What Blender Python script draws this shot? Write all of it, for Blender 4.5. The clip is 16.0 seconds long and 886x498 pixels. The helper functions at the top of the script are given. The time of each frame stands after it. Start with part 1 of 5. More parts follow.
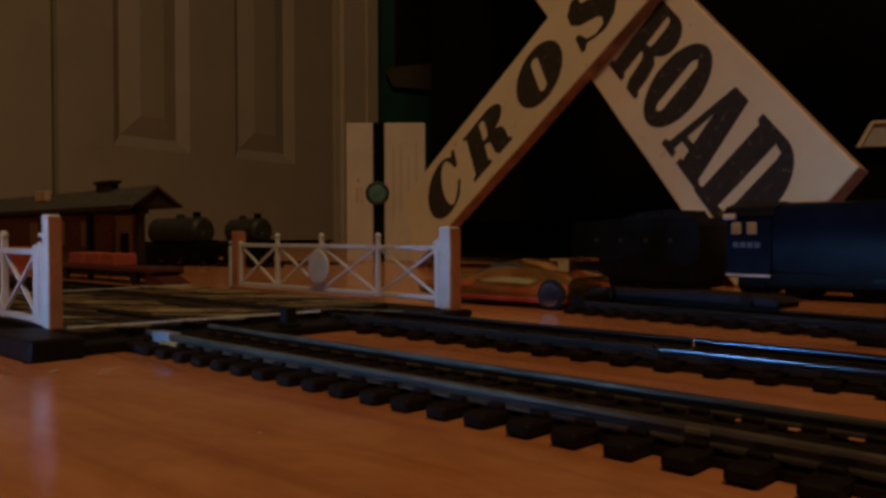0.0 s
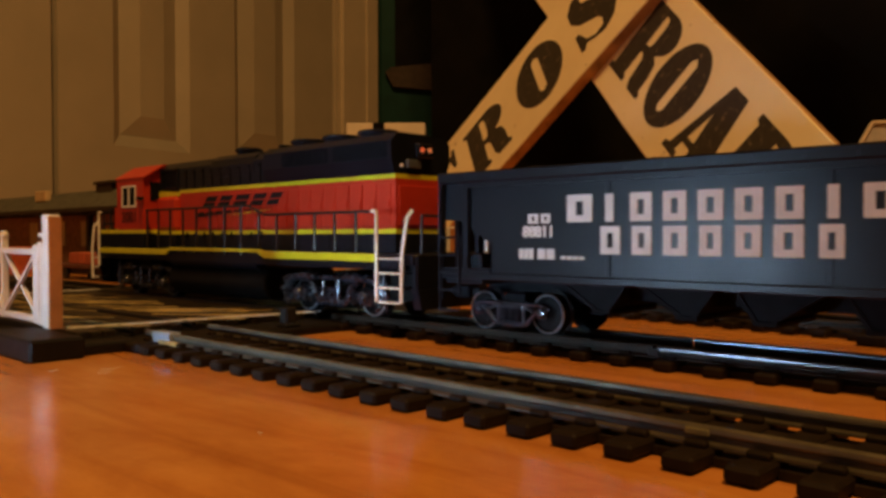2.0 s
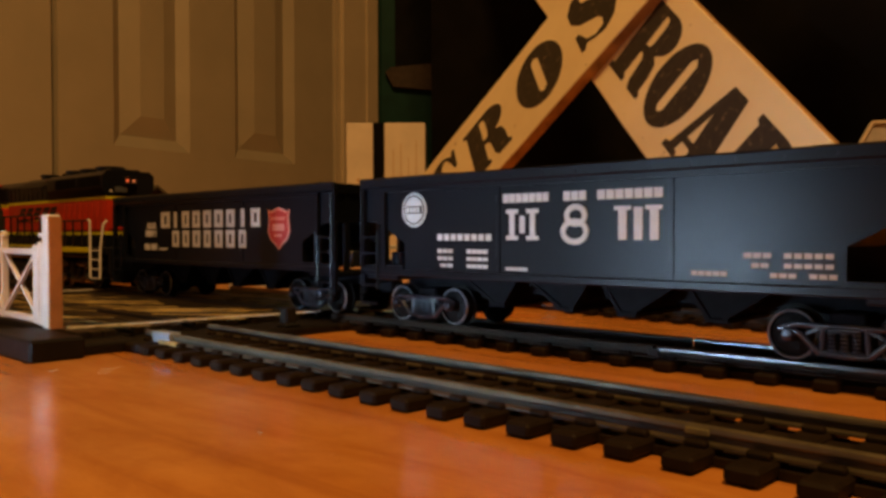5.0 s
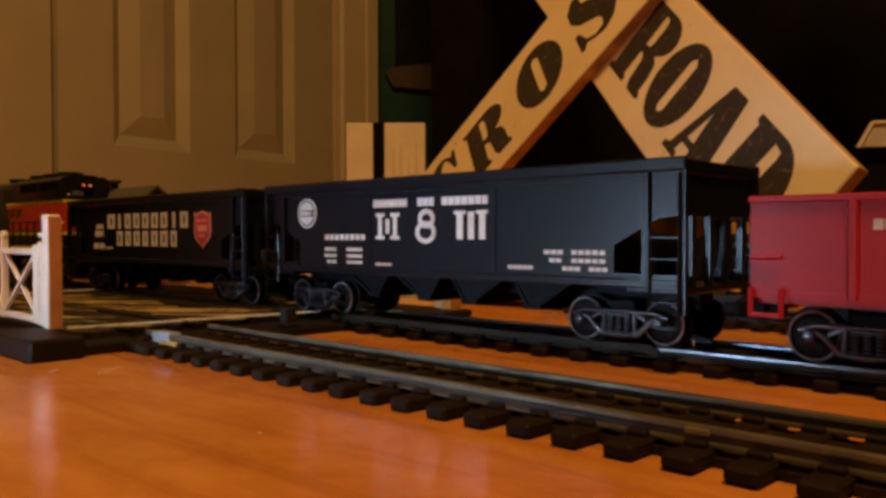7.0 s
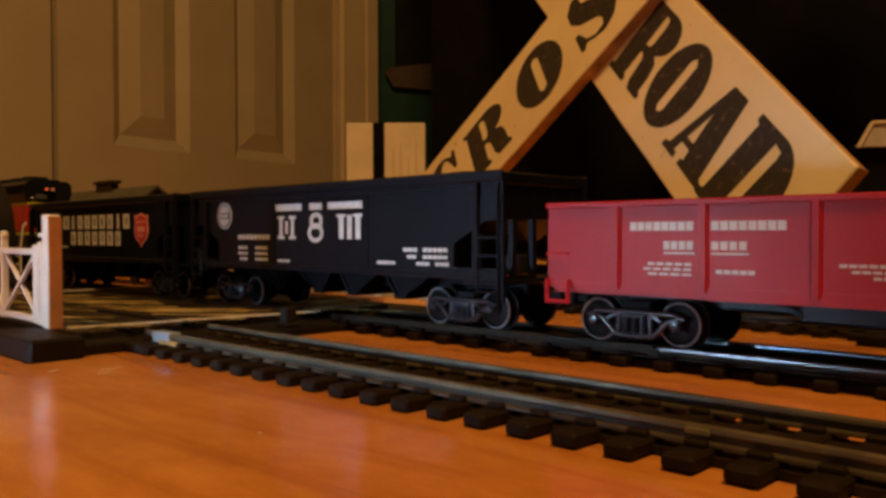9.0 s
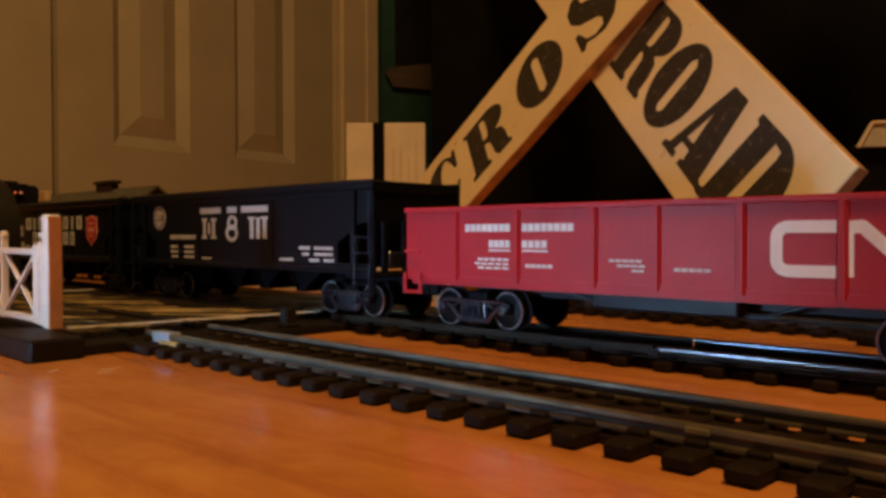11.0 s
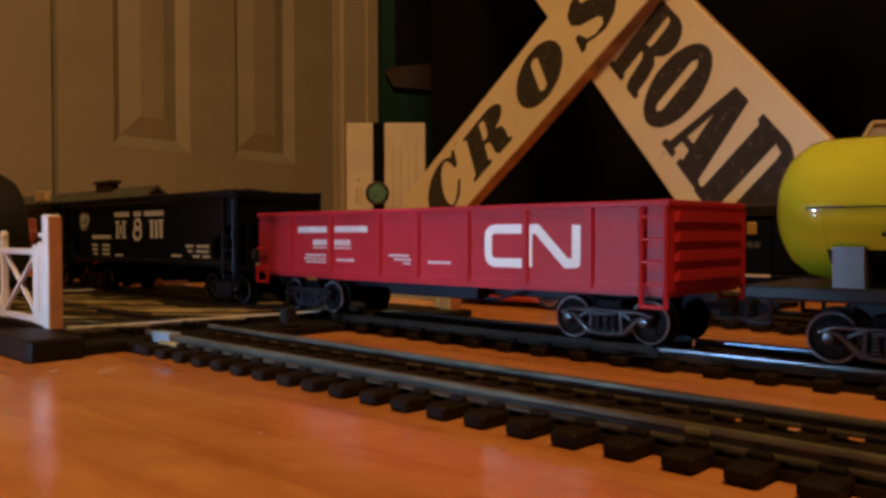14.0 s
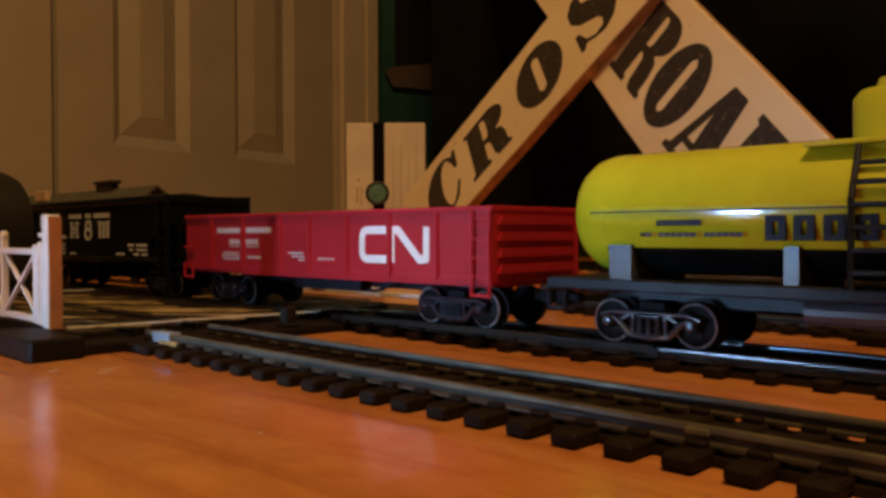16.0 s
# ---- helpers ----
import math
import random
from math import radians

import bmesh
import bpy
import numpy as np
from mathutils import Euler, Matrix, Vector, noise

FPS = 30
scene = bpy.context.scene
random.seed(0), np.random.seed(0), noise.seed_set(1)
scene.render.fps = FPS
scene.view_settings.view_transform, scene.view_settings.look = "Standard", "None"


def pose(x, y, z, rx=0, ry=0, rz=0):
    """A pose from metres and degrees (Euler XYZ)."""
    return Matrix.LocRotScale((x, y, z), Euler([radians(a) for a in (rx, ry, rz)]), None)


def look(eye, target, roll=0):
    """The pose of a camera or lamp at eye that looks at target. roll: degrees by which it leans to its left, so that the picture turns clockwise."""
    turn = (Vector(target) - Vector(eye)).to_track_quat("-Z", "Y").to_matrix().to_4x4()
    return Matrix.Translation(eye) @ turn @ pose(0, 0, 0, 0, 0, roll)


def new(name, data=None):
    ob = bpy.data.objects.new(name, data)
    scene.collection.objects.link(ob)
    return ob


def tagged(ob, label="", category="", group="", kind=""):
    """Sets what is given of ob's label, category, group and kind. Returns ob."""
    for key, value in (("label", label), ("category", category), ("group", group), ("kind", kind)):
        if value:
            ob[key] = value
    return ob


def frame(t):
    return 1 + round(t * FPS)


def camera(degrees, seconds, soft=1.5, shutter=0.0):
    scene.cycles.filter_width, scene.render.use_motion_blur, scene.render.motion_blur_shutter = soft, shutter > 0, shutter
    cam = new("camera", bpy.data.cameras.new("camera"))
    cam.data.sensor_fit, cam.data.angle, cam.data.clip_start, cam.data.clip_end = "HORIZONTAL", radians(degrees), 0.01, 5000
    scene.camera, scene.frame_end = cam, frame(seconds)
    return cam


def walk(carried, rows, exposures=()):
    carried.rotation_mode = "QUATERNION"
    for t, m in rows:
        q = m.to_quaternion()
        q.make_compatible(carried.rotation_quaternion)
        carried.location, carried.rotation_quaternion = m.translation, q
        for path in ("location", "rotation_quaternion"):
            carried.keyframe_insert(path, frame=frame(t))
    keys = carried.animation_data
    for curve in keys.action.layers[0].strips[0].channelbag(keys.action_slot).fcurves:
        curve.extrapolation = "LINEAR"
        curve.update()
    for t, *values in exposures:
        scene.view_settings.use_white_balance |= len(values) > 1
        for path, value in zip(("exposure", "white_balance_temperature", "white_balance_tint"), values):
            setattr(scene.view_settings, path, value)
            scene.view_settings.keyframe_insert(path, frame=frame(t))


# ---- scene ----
cam = camera(57.48, 16.0, soft=3.2, shutter=0.08)
CAM = pose(0, 0, 0.0288, 90 - 1.049, 0, 43.517) @ pose(0, 0, 0, 0, 0, -0.144)
walk(cam, [(0.0, CAM), (16.0, CAM)],
     exposures=[(0.0, -1.55, 4400, 10), (0.15, -1.0, 4600, 10), (0.3, -0.6, 4700, 10), (0.5, -0.45, 4900, 10), (0.8, -0.36, 5400, 10), (1.3, -0.30, 5950, 10), (2.0, -0.20, 6250, 10), (3.0, -0.14, 6500, 10), (9.0, -0.16, 6400, 10), (11.3, -0.24, 5700, 10), (14.0, -0.32, 5350, 10), (16.0, -0.34, 5400, 10)])

# ---- light: one warm room lamp, an added unseen cool panel, a small cool torch ----
world = bpy.data.worlds.new("room_world")
world.use_nodes = True
scene.world = world
world.node_tree.nodes["Background"].inputs[0].default_value = (1.0, 0.62, 0.3, 1)
world.node_tree.nodes["Background"].inputs[1].default_value = 0.02


def area(name, eye, target, sx, sy, power, colour, spread=180):
    data = bpy.data.lights.new(name, "AREA")
    data.shape, data.size, data.size_y = "RECTANGLE", sx, sy
    data.energy, data.color, data.spread = power, colour, radians(spread)
    ob = new(name, data)
    ob.matrix_world = look(eye, target)
    return ob


area("room_lamp", (0.55, -0.50, 2.15), (-0.2, 0.2, 0.0), 0.30, 0.30, 50.0, (1.0, 0.52, 0.155))
# cool panel added out of view to light the train sides and gates
area("cool_panel_fill", (-0.46, -0.32, 0.062), (-0.235, 0.12, 0.040), 0.5, 0.12, 0.011, (0.60, 0.8, 1.0), 54)
area("torch_light", (-0.197, -0.15, 0.020), (-0.150, 0.15, 0.026), 0.018, 0.018, 0.050, (0.54, 0.77, 1.0), 44)

# ---- materials ----


def nodes_of(name):
    m = bpy.data.materials.new(name)
    m.use_nodes = True
    nt = m.node_tree
    return m, nt, nt.nodes["Principled BSDF"]


def ramp(nt, fac, stops):
    r = nt.nodes.new("ShaderNodeValToRGB")
    r.color_ramp.elements[0].position, r.color_ramp.elements[1].position = stops[0][0], stops[-1][0]
    for p, c in stops[1:-1]:
        r.color_ramp.elements.new(p)
    for e, (p, c) in zip(r.color_ramp.elements, stops):
        e.position, e.color = p, (*c, 1)
    nt.links.new(fac, r.inputs[0])
    return r.outputs[0]


def tex(nt, scale, detail=4, stretch=(1, 1, 1), rough=0.6, distort=0.0):
    co = nt.nodes.new("ShaderNodeTexCoord")
    mp = nt.nodes.new("ShaderNodeMapping")
    mp.inputs["Scale"].default_value = stretch
    n = nt.nodes.new("ShaderNodeTexNoise")
    n.inputs["Scale"].default_value, n.inputs["Detail"].default_value = scale, detail
    n.inputs["Roughness"].default_value, n.inputs["Distortion"].default_value = rough, distort
    nt.links.new(co.outputs["Object"], mp.inputs[0])
    nt.links.new(mp.outputs[0], n.inputs["Vector"])
    return n.outputs["Fac"]


def bump(nt, b, fac, strength, distance):
    n = nt.nodes.new("ShaderNodeBump")
    n.inputs["Strength"].default_value, n.inputs["Distance"].default_value = strength, distance
    nt.links.new(fac, n.inputs["Height"])
    nt.links.new(n.outputs[0], b.inputs["Normal"])


def paint(name, colour, rough=0.4, vary=0.18, scale=60, metal=0.0, grain=900, relief=0.00004, coat=0.0, spec=0.5):
    """Moulded plastic or painted surface with faint mottling, dust and fine relief."""
    m, nt, b = nodes_of(name)
    lo = tuple(c * (1 - vary) for c in colour)
    hi = tuple(min(1, c * (1 + vary) + 0.0015) for c in colour)
    f = tex(nt, scale, 6)
    nt.links.new(ramp(nt, f, [(0.3, lo), (0.7, hi)]), b.inputs["Base Color"])
    g = tex(nt, scale * 3, 4)
    r = nt.nodes.new("ShaderNodeMapRange")
    r.inputs["To Min"].default_value, r.inputs["To Max"].default_value = max(0.03, rough - 0.06), min(1, rough + 0.07)
    nt.links.new(g, r.inputs["Value"])
    nt.links.new(r.outputs[0], b.inputs["Roughness"])
    b.inputs["Metallic"].default_value = metal
    b.inputs["Coat Weight"].default_value = coat
    b.inputs["Coat Roughness"].default_value = 0.3
    b.inputs["Specular IOR Level"].default_value = spec
    bump(nt, b, tex(nt, grain, 3), 0.35, relief)
    return m


def wood_floor():
    """Worn glossy laminate: long golden grain, darker streaks, smudges and dust."""
    m, nt, b = nodes_of("floor_wood")
    f = tex(nt, 9, 8, (1.0, 9.0, 1), 0.62, 0.7)
    broad = tex(nt, 2.3, 3, (1, 3, 1))
    c = ramp(nt, f, [(0.28, (0.46, 0.172, 0.032)), (0.5, (0.65, 0.280, 0.059)), (0.74, (0.74, 0.36, 0.093))])
    d = ramp(nt, broad, [(0.3, (0.80, 0.72, 0.66)), (0.7, (1.05, 1.03, 1.0))])
    smudge = ramp(nt, tex(nt, 34, 5, (1, 1.8, 1), 0.7, 0.5), [(0.32, (0.80, 0.72, 0.66)), (0.56, (1, 1, 1)), (0.74, (1.06, 1.12, 1.2))])
    out = c
    for layer in (d, smudge):
        mix = nt.nodes.new("ShaderNodeMix")
        mix.data_type, mix.blend_type = "RGBA", "MULTIPLY"
        mix.inputs["Factor"].default_value = 1.0
        nt.links.new(out, mix.inputs["A"])
        nt.links.new(layer, mix.inputs["B"])
        out = mix.outputs["Result"]
    dust = ramp(nt, tex(nt, 260, 2), [(0.70, (0, 0, 0)), (0.78, (0.06, 0.045, 0.03))])
    add = nt.nodes.new("ShaderNodeMix")
    add.data_type, add.blend_type = "RGBA", "ADD"
    add.inputs["Factor"].default_value = 1.0
    nt.links.new(out, add.inputs["A"])
    nt.links.new(dust, add.inputs["B"])
    nt.links.new(add.outputs["Result"], b.inputs["Base Color"])
    r = ramp(nt, tex(nt, 55, 5, (1, 2, 1), 0.7), [(0.3, (0.13, 0.13, 0.13)), (0.75, (0.24, 0.24, 0.24))])
    nt.links.new(r, b.inputs["Roughness"])
    b.inputs["IOR"].default_value = 1.5
    bump(nt, b, tex(nt, 70, 4, (1, 3, 1)), 0.16, 0.0004)
    return m


def sign_paint():
    m, nt, b = nodes_of("sign_cream")
    f = tex(nt, 14, 6)
    spots = tex(nt, 75, 3)
    c = ramp(nt, f, [(0.3, (0.72, 0.61, 0.385)), (0.7, (0.83, 0.73, 0.49))])
    s = ramp(nt, spots, [(0.67, (1, 1, 1)), (0.74, (0.50, 0.40, 0.28))])
    mix = nt.nodes.new("ShaderNodeMix")
    mix.data_type, mix.blend_type = "RGBA", "MULTIPLY"
    mix.inputs["Factor"].default_value = 1.0
    nt.links.new(c, mix.inputs["A"])
    nt.links.new(s, mix.inputs["B"])
    nt.links.new(mix.outputs["Result"], b.inputs["Base Color"])
    b.inputs["Roughness"].default_value = 0.7
    bump(nt, b, tex(nt, 300, 4), 0.3, 0.0004)
    return m


def worn_ink():
    """Stencil paint rubbed through to the cream in small flecks."""
    m, nt, b = nodes_of("sign_black")
    c = ramp(nt, tex(nt, 210, 4, rough=0.75), [(0.3, (0.018, 0.016, 0.014)), (0.60, (0.034, 0.028, 0.022)), (0.70, (0.26, 0.20, 0.12))])
    nt.links.new(c, b.inputs["Base Color"])
    b.inputs["Roughness"].default_value = 0.62
    bump(nt, b, tex(nt, 400, 3), 0.3, 0.0002)
    return m


def glow(name, colour, strength):
    m, nt, b = nodes_of(name)
    b.inputs["Base Color"].default_value = (*colour, 1)
    b.inputs["Emission Color"].default_value = (*colour, 1)
    b.inputs["Emission Strength"].default_value = strength
    return m


M_FLOOR, M_SIGN = wood_floor(), sign_paint()
M_SIGN_EDGE = paint("sign_raw_edge", (0.40, 0.235, 0.10), 0.8, 0.4, 70)
M_INK = worn_ink()
M_WALL = paint("wall_paint", (0.30, 0.26, 0.20), 0.8, 0.06, 5, relief=0.0002)
M_DOOR = paint("door_paint", (0.44, 0.395, 0.30), 0.55, 0.07, 6, relief=0.0002)
M_TRIM = paint("casing_paint", (0.62, 0.545, 0.41), 0.5, 0.06, 8, relief=0.0002)
M_CLOSET_SHADE = paint("closet_shade_dark", (0.02, 0.014, 0.008), 0.8, 0.3, 20, spec=0.1)
M_DARK = paint("cabinet_black", (0.004, 0.004, 0.004), 0.85, 0.4, 18, spec=0.06)
M_TEAL = paint("teal_plastic", (0.002, 0.024, 0.021), 0.6, 0.3, 30, spec=0.12)
M_CARTON = paint("white_carton", (0.62, 0.56, 0.47), 0.6, 0.12, 25)
M_CEIL = paint("ceiling_white", (0.34, 0.32, 0.28), 0.9, 0.05, 4)
M_RAIL = paint("rail_nickel", (0.085, 0.085, 0.088), 0.3, 0.2, 90, metal=1.0, relief=0.000002)
M_RAIL_OLD = paint("rail_tarnished", (0.022, 0.017, 0.011), 0.5, 0.5, 110, spec=0.15)
M_RAIL_PATINA = paint("rail_patina", (0.050, 0.042, 0.027), 0.42, 0.45, 110, spec=0.45)
M_RAIL_WORN = paint("rail_worn_head", (0.12, 0.105, 0.07), 0.42, 0.4, 110, metal=0.5)
M_SLEEPER = paint("sleeper_plastic", (0.011, 0.007, 0.004), 0.55, 0.45, 160, spec=0.1)
M_BED = paint("track_web", (0.016, 0.010, 0.0055), 0.7, 0.45, 120, spec=0.12)
M_DECK = paint("crossing_deck", (0.016, 0.011, 0.005), 0.42, 0.5, 70, spec=0.3)
M_DECKLINE = paint("deck_line", (0.40, 0.30, 0.11), 0.35, 0.5, 90)
M_PLINTH = paint("crossing_base", (0.008, 0.007, 0.007), 0.5, 0.4, 90, spec=0.16)
M_GATE = paint("gate_white", (0.74, 0.73, 0.70), 0.4, 0.08, 140)
M_POST = paint("gate_post_cream", (0.71, 0.69, 0.65), 0.45, 0.12, 140)
M_POST_WARM = paint("gate_post_brown", (0.46, 0.20, 0.065), 0.5, 0.25, 140)
M_GREY_DISC = paint("gate_disc", (0.64, 0.62, 0.58), 0.55, 0.12, 140)
M_RED = paint("loco_orange_red", (0.44, 0.034, 0.014), 0.35, 0.12, 120, spec=0.3)
M_YEL = paint("stripe_yellow", (0.60, 0.58, 0.012), 0.35, 0.12, 120)
M_BLK = paint("loco_black", (0.0065, 0.008, 0.013), 0.33, 0.2, 60, coat=0.0, spec=0.2)
M_BLKM = paint("grille_black", (0.0045, 0.005, 0.007), 0.6, 0.4, 300, spec=0.08)
M_RAILING = paint("handrail_black", (0.014, 0.012, 0.012), 0.45, 0.3, 200, spec=0.3)
M_WHITE = paint("trim_white", (0.78, 0.77, 0.75), 0.4, 0.06, 200)
M_LETTER = paint("lettering_white", (0.58, 0.59, 0.60), 0.5, 0.12, 250)
M_NUM = paint("number_dark", (0.022, 0.006, 0.005), 0.6, 0.3, 250, spec=0.2)
M_TRUCK = paint("truck_grey_black", (0.012, 0.015, 0.021), 0.22, 0.35, 200, spec=0.8, grain=420, relief=0.00006)
M_LTRUCK = paint("loco_truck_grey", (0.014, 0.018, 0.026), 0.27, 0.35, 240, spec=0.8, grain=330, relief=0.0001)
M_TYRE = paint("wheel_steel", (0.36, 0.39, 0.42), 0.3, 0.25, 240, metal=0.5)
M_HOP = paint("hopper_blue_black", (0.0036, 0.0053, 0.0092), 0.31, 0.10, 30, coat=0.0, spec=0.2)
M_COAL = paint("coal_load", (0.016, 0.014, 0.012), 0.75, 0.6, 260, relief=0.0006, spec=0.1)
M_SHIELD = paint("shield_red", (0.50, 0.04, 0.035), 0.4, 0.15, 160)
M_PINK = paint("shield_line", (0.72, 0.32, 0.28), 0.45, 0.1, 160)
M_CN = paint("gondola_red", (0.37, 0.014, 0.022), 0.42, 0.10, 60, spec=0.25)
M_TANK = paint("tank_yellow", (0.57, 0.58, 0.008), 0.05, 0.08, 90, spec=0.6, relief=0.000004)
M_FRAME = paint("tank_frame_grey", (0.012, 0.0145, 0.021), 0.4, 0.3, 120, spec=0.16)
M_SADDLE = paint("saddle_grey", (0.07, 0.08, 0.10), 0.3, 0.2, 120)
M_NAVY = paint("ink_navy", (0.004, 0.005, 0.013), 0.5, 0.3, 200, spec=0.25)
M_GOLD = paint("toy_car_gold", (0.80, 0.44, 0.06), 0.16, 0.12, 80, metal=0.9)
M_GLASS = paint("toy_glass_green", (0.01, 0.05, 0.045), 0.1, 0.2, 80, coat=0.6)
M_RUBBER = paint("black_rubber", (0.012, 0.012, 0.012), 0.6, 0.3, 200, spec=0.2)
M_CHROME = paint("chrome", (0.7, 0.7, 0.7), 0.15, 0.1, 80, metal=1.0)
M_ENGBLUE = paint("engine_blue", (0.003, 0.006, 0.017), 0.36, 0.3, 80, spec=0.09)
M_ENGBLACK = paint("engine_black", (0.006, 0.0062, 0.006), 0.45, 0.4, 90, spec=0.08)
M_WINLIT = paint("cream_window", (0.42, 0.27, 0.05), 0.5, 0.3, 90)
M_ROOF = paint("station_roof_slate", (0.075, 0.072, 0.054), 0.7, 0.35, 140, relief=0.0003, spec=0.2)
M_STONE = paint("station_brick", (0.24, 0.10, 0.045), 0.75, 0.4, 260, relief=0.0003)
M_TIMBER = paint("dark_timber", (0.028, 0.018, 0.012), 0.6, 0.4, 120, spec=0.2)
M_CREAM = paint("station_cream", (0.5, 0.36, 0.2), 0.6, 0.2, 120)
M_BRICKRED = paint("crate_red", (0.42, 0.085, 0.035), 0.55, 0.25, 160)
M_MAROON = paint("wagon_maroon", (0.085, 0.022, 0.014), 0.5, 0.35, 120)
M_TANKGREY = paint("dull_grey_green", (0.030, 0.032, 0.027), 0.5, 0.35, 90, spec=0.25)
M_NOSEGREY = paint("grey_engine_body", (0.020, 0.0185, 0.016), 0.5, 0.25, 60, spec=0.2)
M_PAPER = paint("grey_card", (0.42, 0.42, 0.45), 0.6, 0.2, 60)
M_LAMP = glow("tail_lamp", (1.0, 0.22, 0.08), 0.25)
M_LAMPW = glow("tail_lamp_pale", (1.0, 0.42, 0.2), 0.15)

# ---- mesh helpers: shapes in millimetres ----
MM = 0.001


def box(bm, x0, x1, y0, y1, z0, z1, b=0.0):
    """A block; b cuts its edges back."""
    r = bmesh.ops.create_cube(bm, size=1, matrix=Matrix.LocRotScale(((x0 + x1) / 2, (y0 + y1) / 2, (z0 + z1) / 2), None, (abs(x1 - x0), abs(y1 - y0), abs(z1 - z0))))
    if b:
        es = list({e for v in r["verts"] for e in v.link_edges})
        bmesh.ops.bevel(bm, geom=es, offset=b, segments=1, affect="EDGES", profile=0.5)
    return bm


def rod(bm, p, q, r, n=8, r2=None):
    p, q = Vector(p), Vector(q)
    d = q - p
    m = Matrix.Translation((p + q) / 2) @ d.to_track_quat("Z", "Y").to_matrix().to_4x4()
    bmesh.ops.create_cone(bm, cap_ends=True, segments=n, radius1=r, radius2=r if r2 is None else r2, depth=d.length, matrix=m)
    return bm


def bar(bm, p, q, w, h):
    """A square bar from p to q."""
    p, q = Vector(p), Vector(q)
    d = q - p
    m = Matrix.Translation((p + q) / 2) @ d.to_track_quat("Y", "Z").to_matrix().to_4x4()
    bmesh.ops.create_cube(bm, size=1, matrix=m @ Matrix.Diagonal((w, d.length, h, 1)))
    return bm


def path(bm, pts, r, n=6):
    for a, b in zip(pts, pts[1:]):
        rod(bm, a, b, r, n)
    return bm


def prism(bm, poly, a, b, axis="y"):
    """A polygon swept from a to b along an axis; poly gives the other two coordinates."""
    def at(u, v, w):
        return {"y": (u, w, v), "x": (w, u, v), "z": (u, v, w)}[axis]
    lo = [bm.verts.new(at(u, v, a)) for u, v in poly]
    hi = [bm.verts.new(at(u, v, b)) for u, v in poly]
    bm.faces.new(lo)
    bm.faces.new(hi[::-1])
    for i in range(len(poly)):
        j = (i + 1) % len(poly)
        bm.faces.new((lo[j], lo[i], hi[i], hi[j]))
    bmesh.ops.recalc_face_normals(bm, faces=bm.faces[:])
    return bm


def lathe(bm, prof, m, n=32):
    """A profile of (distance along, radius) turned about the x axis of m."""
    rings = []
    for a, r in prof:
        rings.append([bm.verts.new(m @ Vector((a, r * math.cos(2 * math.pi * i / n), r * math.sin(2 * math.pi * i / n)))) for i in range(n)])
    for r0, r1 in zip(rings, rings[1:]):
        for i in range(n):
            bm.faces.new((r0[i], r0[(i + 1) % n], r1[(i + 1) % n], r1[i]))
    bm.faces.new(rings[0][::-1])
    bm.faces.new(rings[-1])
    bmesh.ops.recalc_face_normals(bm, faces=bm.faces[:])
    return bm


def arc(cx, cy, rx, ry, a0, a1, n):
    return [(cx + rx * math.cos(radians(a0 + (a1 - a0) * i / n)), cy + ry * math.sin(radians(a0 + (a1 - a0) * i / n))) for i in range(n + 1)]


def part(name, bm, material, parent=None, label="", smooth=False, unit=MM):
    me = bpy.data.meshes.new(name)
    bmesh.ops.scale(bm, vec=(unit, unit, unit), verts=bm.verts[:])
    bmesh.ops.recalc_face_normals(bm, faces=bm.faces[:])
    bm.to_mesh(me)
    bm.free()
    me.materials.append(material)
    if smooth:
        for p in me.polygons:
            p.use_smooth = True
        me.set_sharp_from_angle(angle=radians(38))
    ob = new(name, me)
    if parent:
        ob.parent = parent
    if label:
        ob["label"] = label
    return ob


def B():
    return bmesh.new()


def thing(name, label, category, m=None, group=""):
    ob = new(name)
    ob.empty_display_size = 0.02
    tagged(ob, label, category, group)
    if m is not None:
        ob.matrix_basis = m
    return ob


def flat_text(body, size, bold=0.0, depth=0.1, stretch=1.0):
    """Raised lettering in the built-in font, upright in the x-z plane and facing -y, centred, in millimetres."""
    cu = bpy.data.curves.new("text", "FONT")
    cu.body, cu.size, cu.offset, cu.extrude = body, size, bold, depth
    cu.align_x, cu.align_y = "CENTER", "CENTER"
    ob = bpy.data.objects.new("text", cu)
    me = bpy.data.meshes.new_from_object(ob)
    bm = B()
    bm.from_mesh(me)
    bpy.data.objects.remove(ob)
    bpy.data.meshes.remove(me)
    bmesh.ops.transform(bm, matrix=pose(0, 0, 0, 90) @ Matrix.Diagonal((stretch, 1, 1, 1)), verts=bm.verts[:])
    return bm


def moved(bm, m):
    bmesh.ops.transform(bm, matrix=m, verts=bm.verts[:])
    return bm

# ---- the room ----


def slab(name, label, x0, x1, y0, y1, z0, z1, mat, m=None, category="wall"):
    ob = part(name, box(B(), x0, x1, y0, y1, z0, z1), mat, unit=1)
    if m is not None:
        ob.matrix_basis = m
    return tagged(ob, label, category, "", "structure")


slab("floor", "glossy orange-brown wood laminate floor with long grain", -2.6, 1.6, -1.6, 2.6, -0.02, 0.0, M_FLOOR, category="floor")
slab("ceiling", "plain off-white painted ceiling", -2.7, 1.7, -1.7, 2.7, 2.4, 2.45, M_CEIL, category="ceiling")
slab("wall_north", "dim beige painted wall behind the cabinet", -2.6, 1.6, 2.6, 2.65, 0, 2.4, M_WALL)
slab("wall_east", "plain beige painted wall", 1.6, 1.65, -1.6, 2.6, 0, 2.4, M_WALL)
slab("wall_south", "plain beige painted wall", -2.6, 1.6, -1.65, -1.6, 0, 2.4, M_WALL)

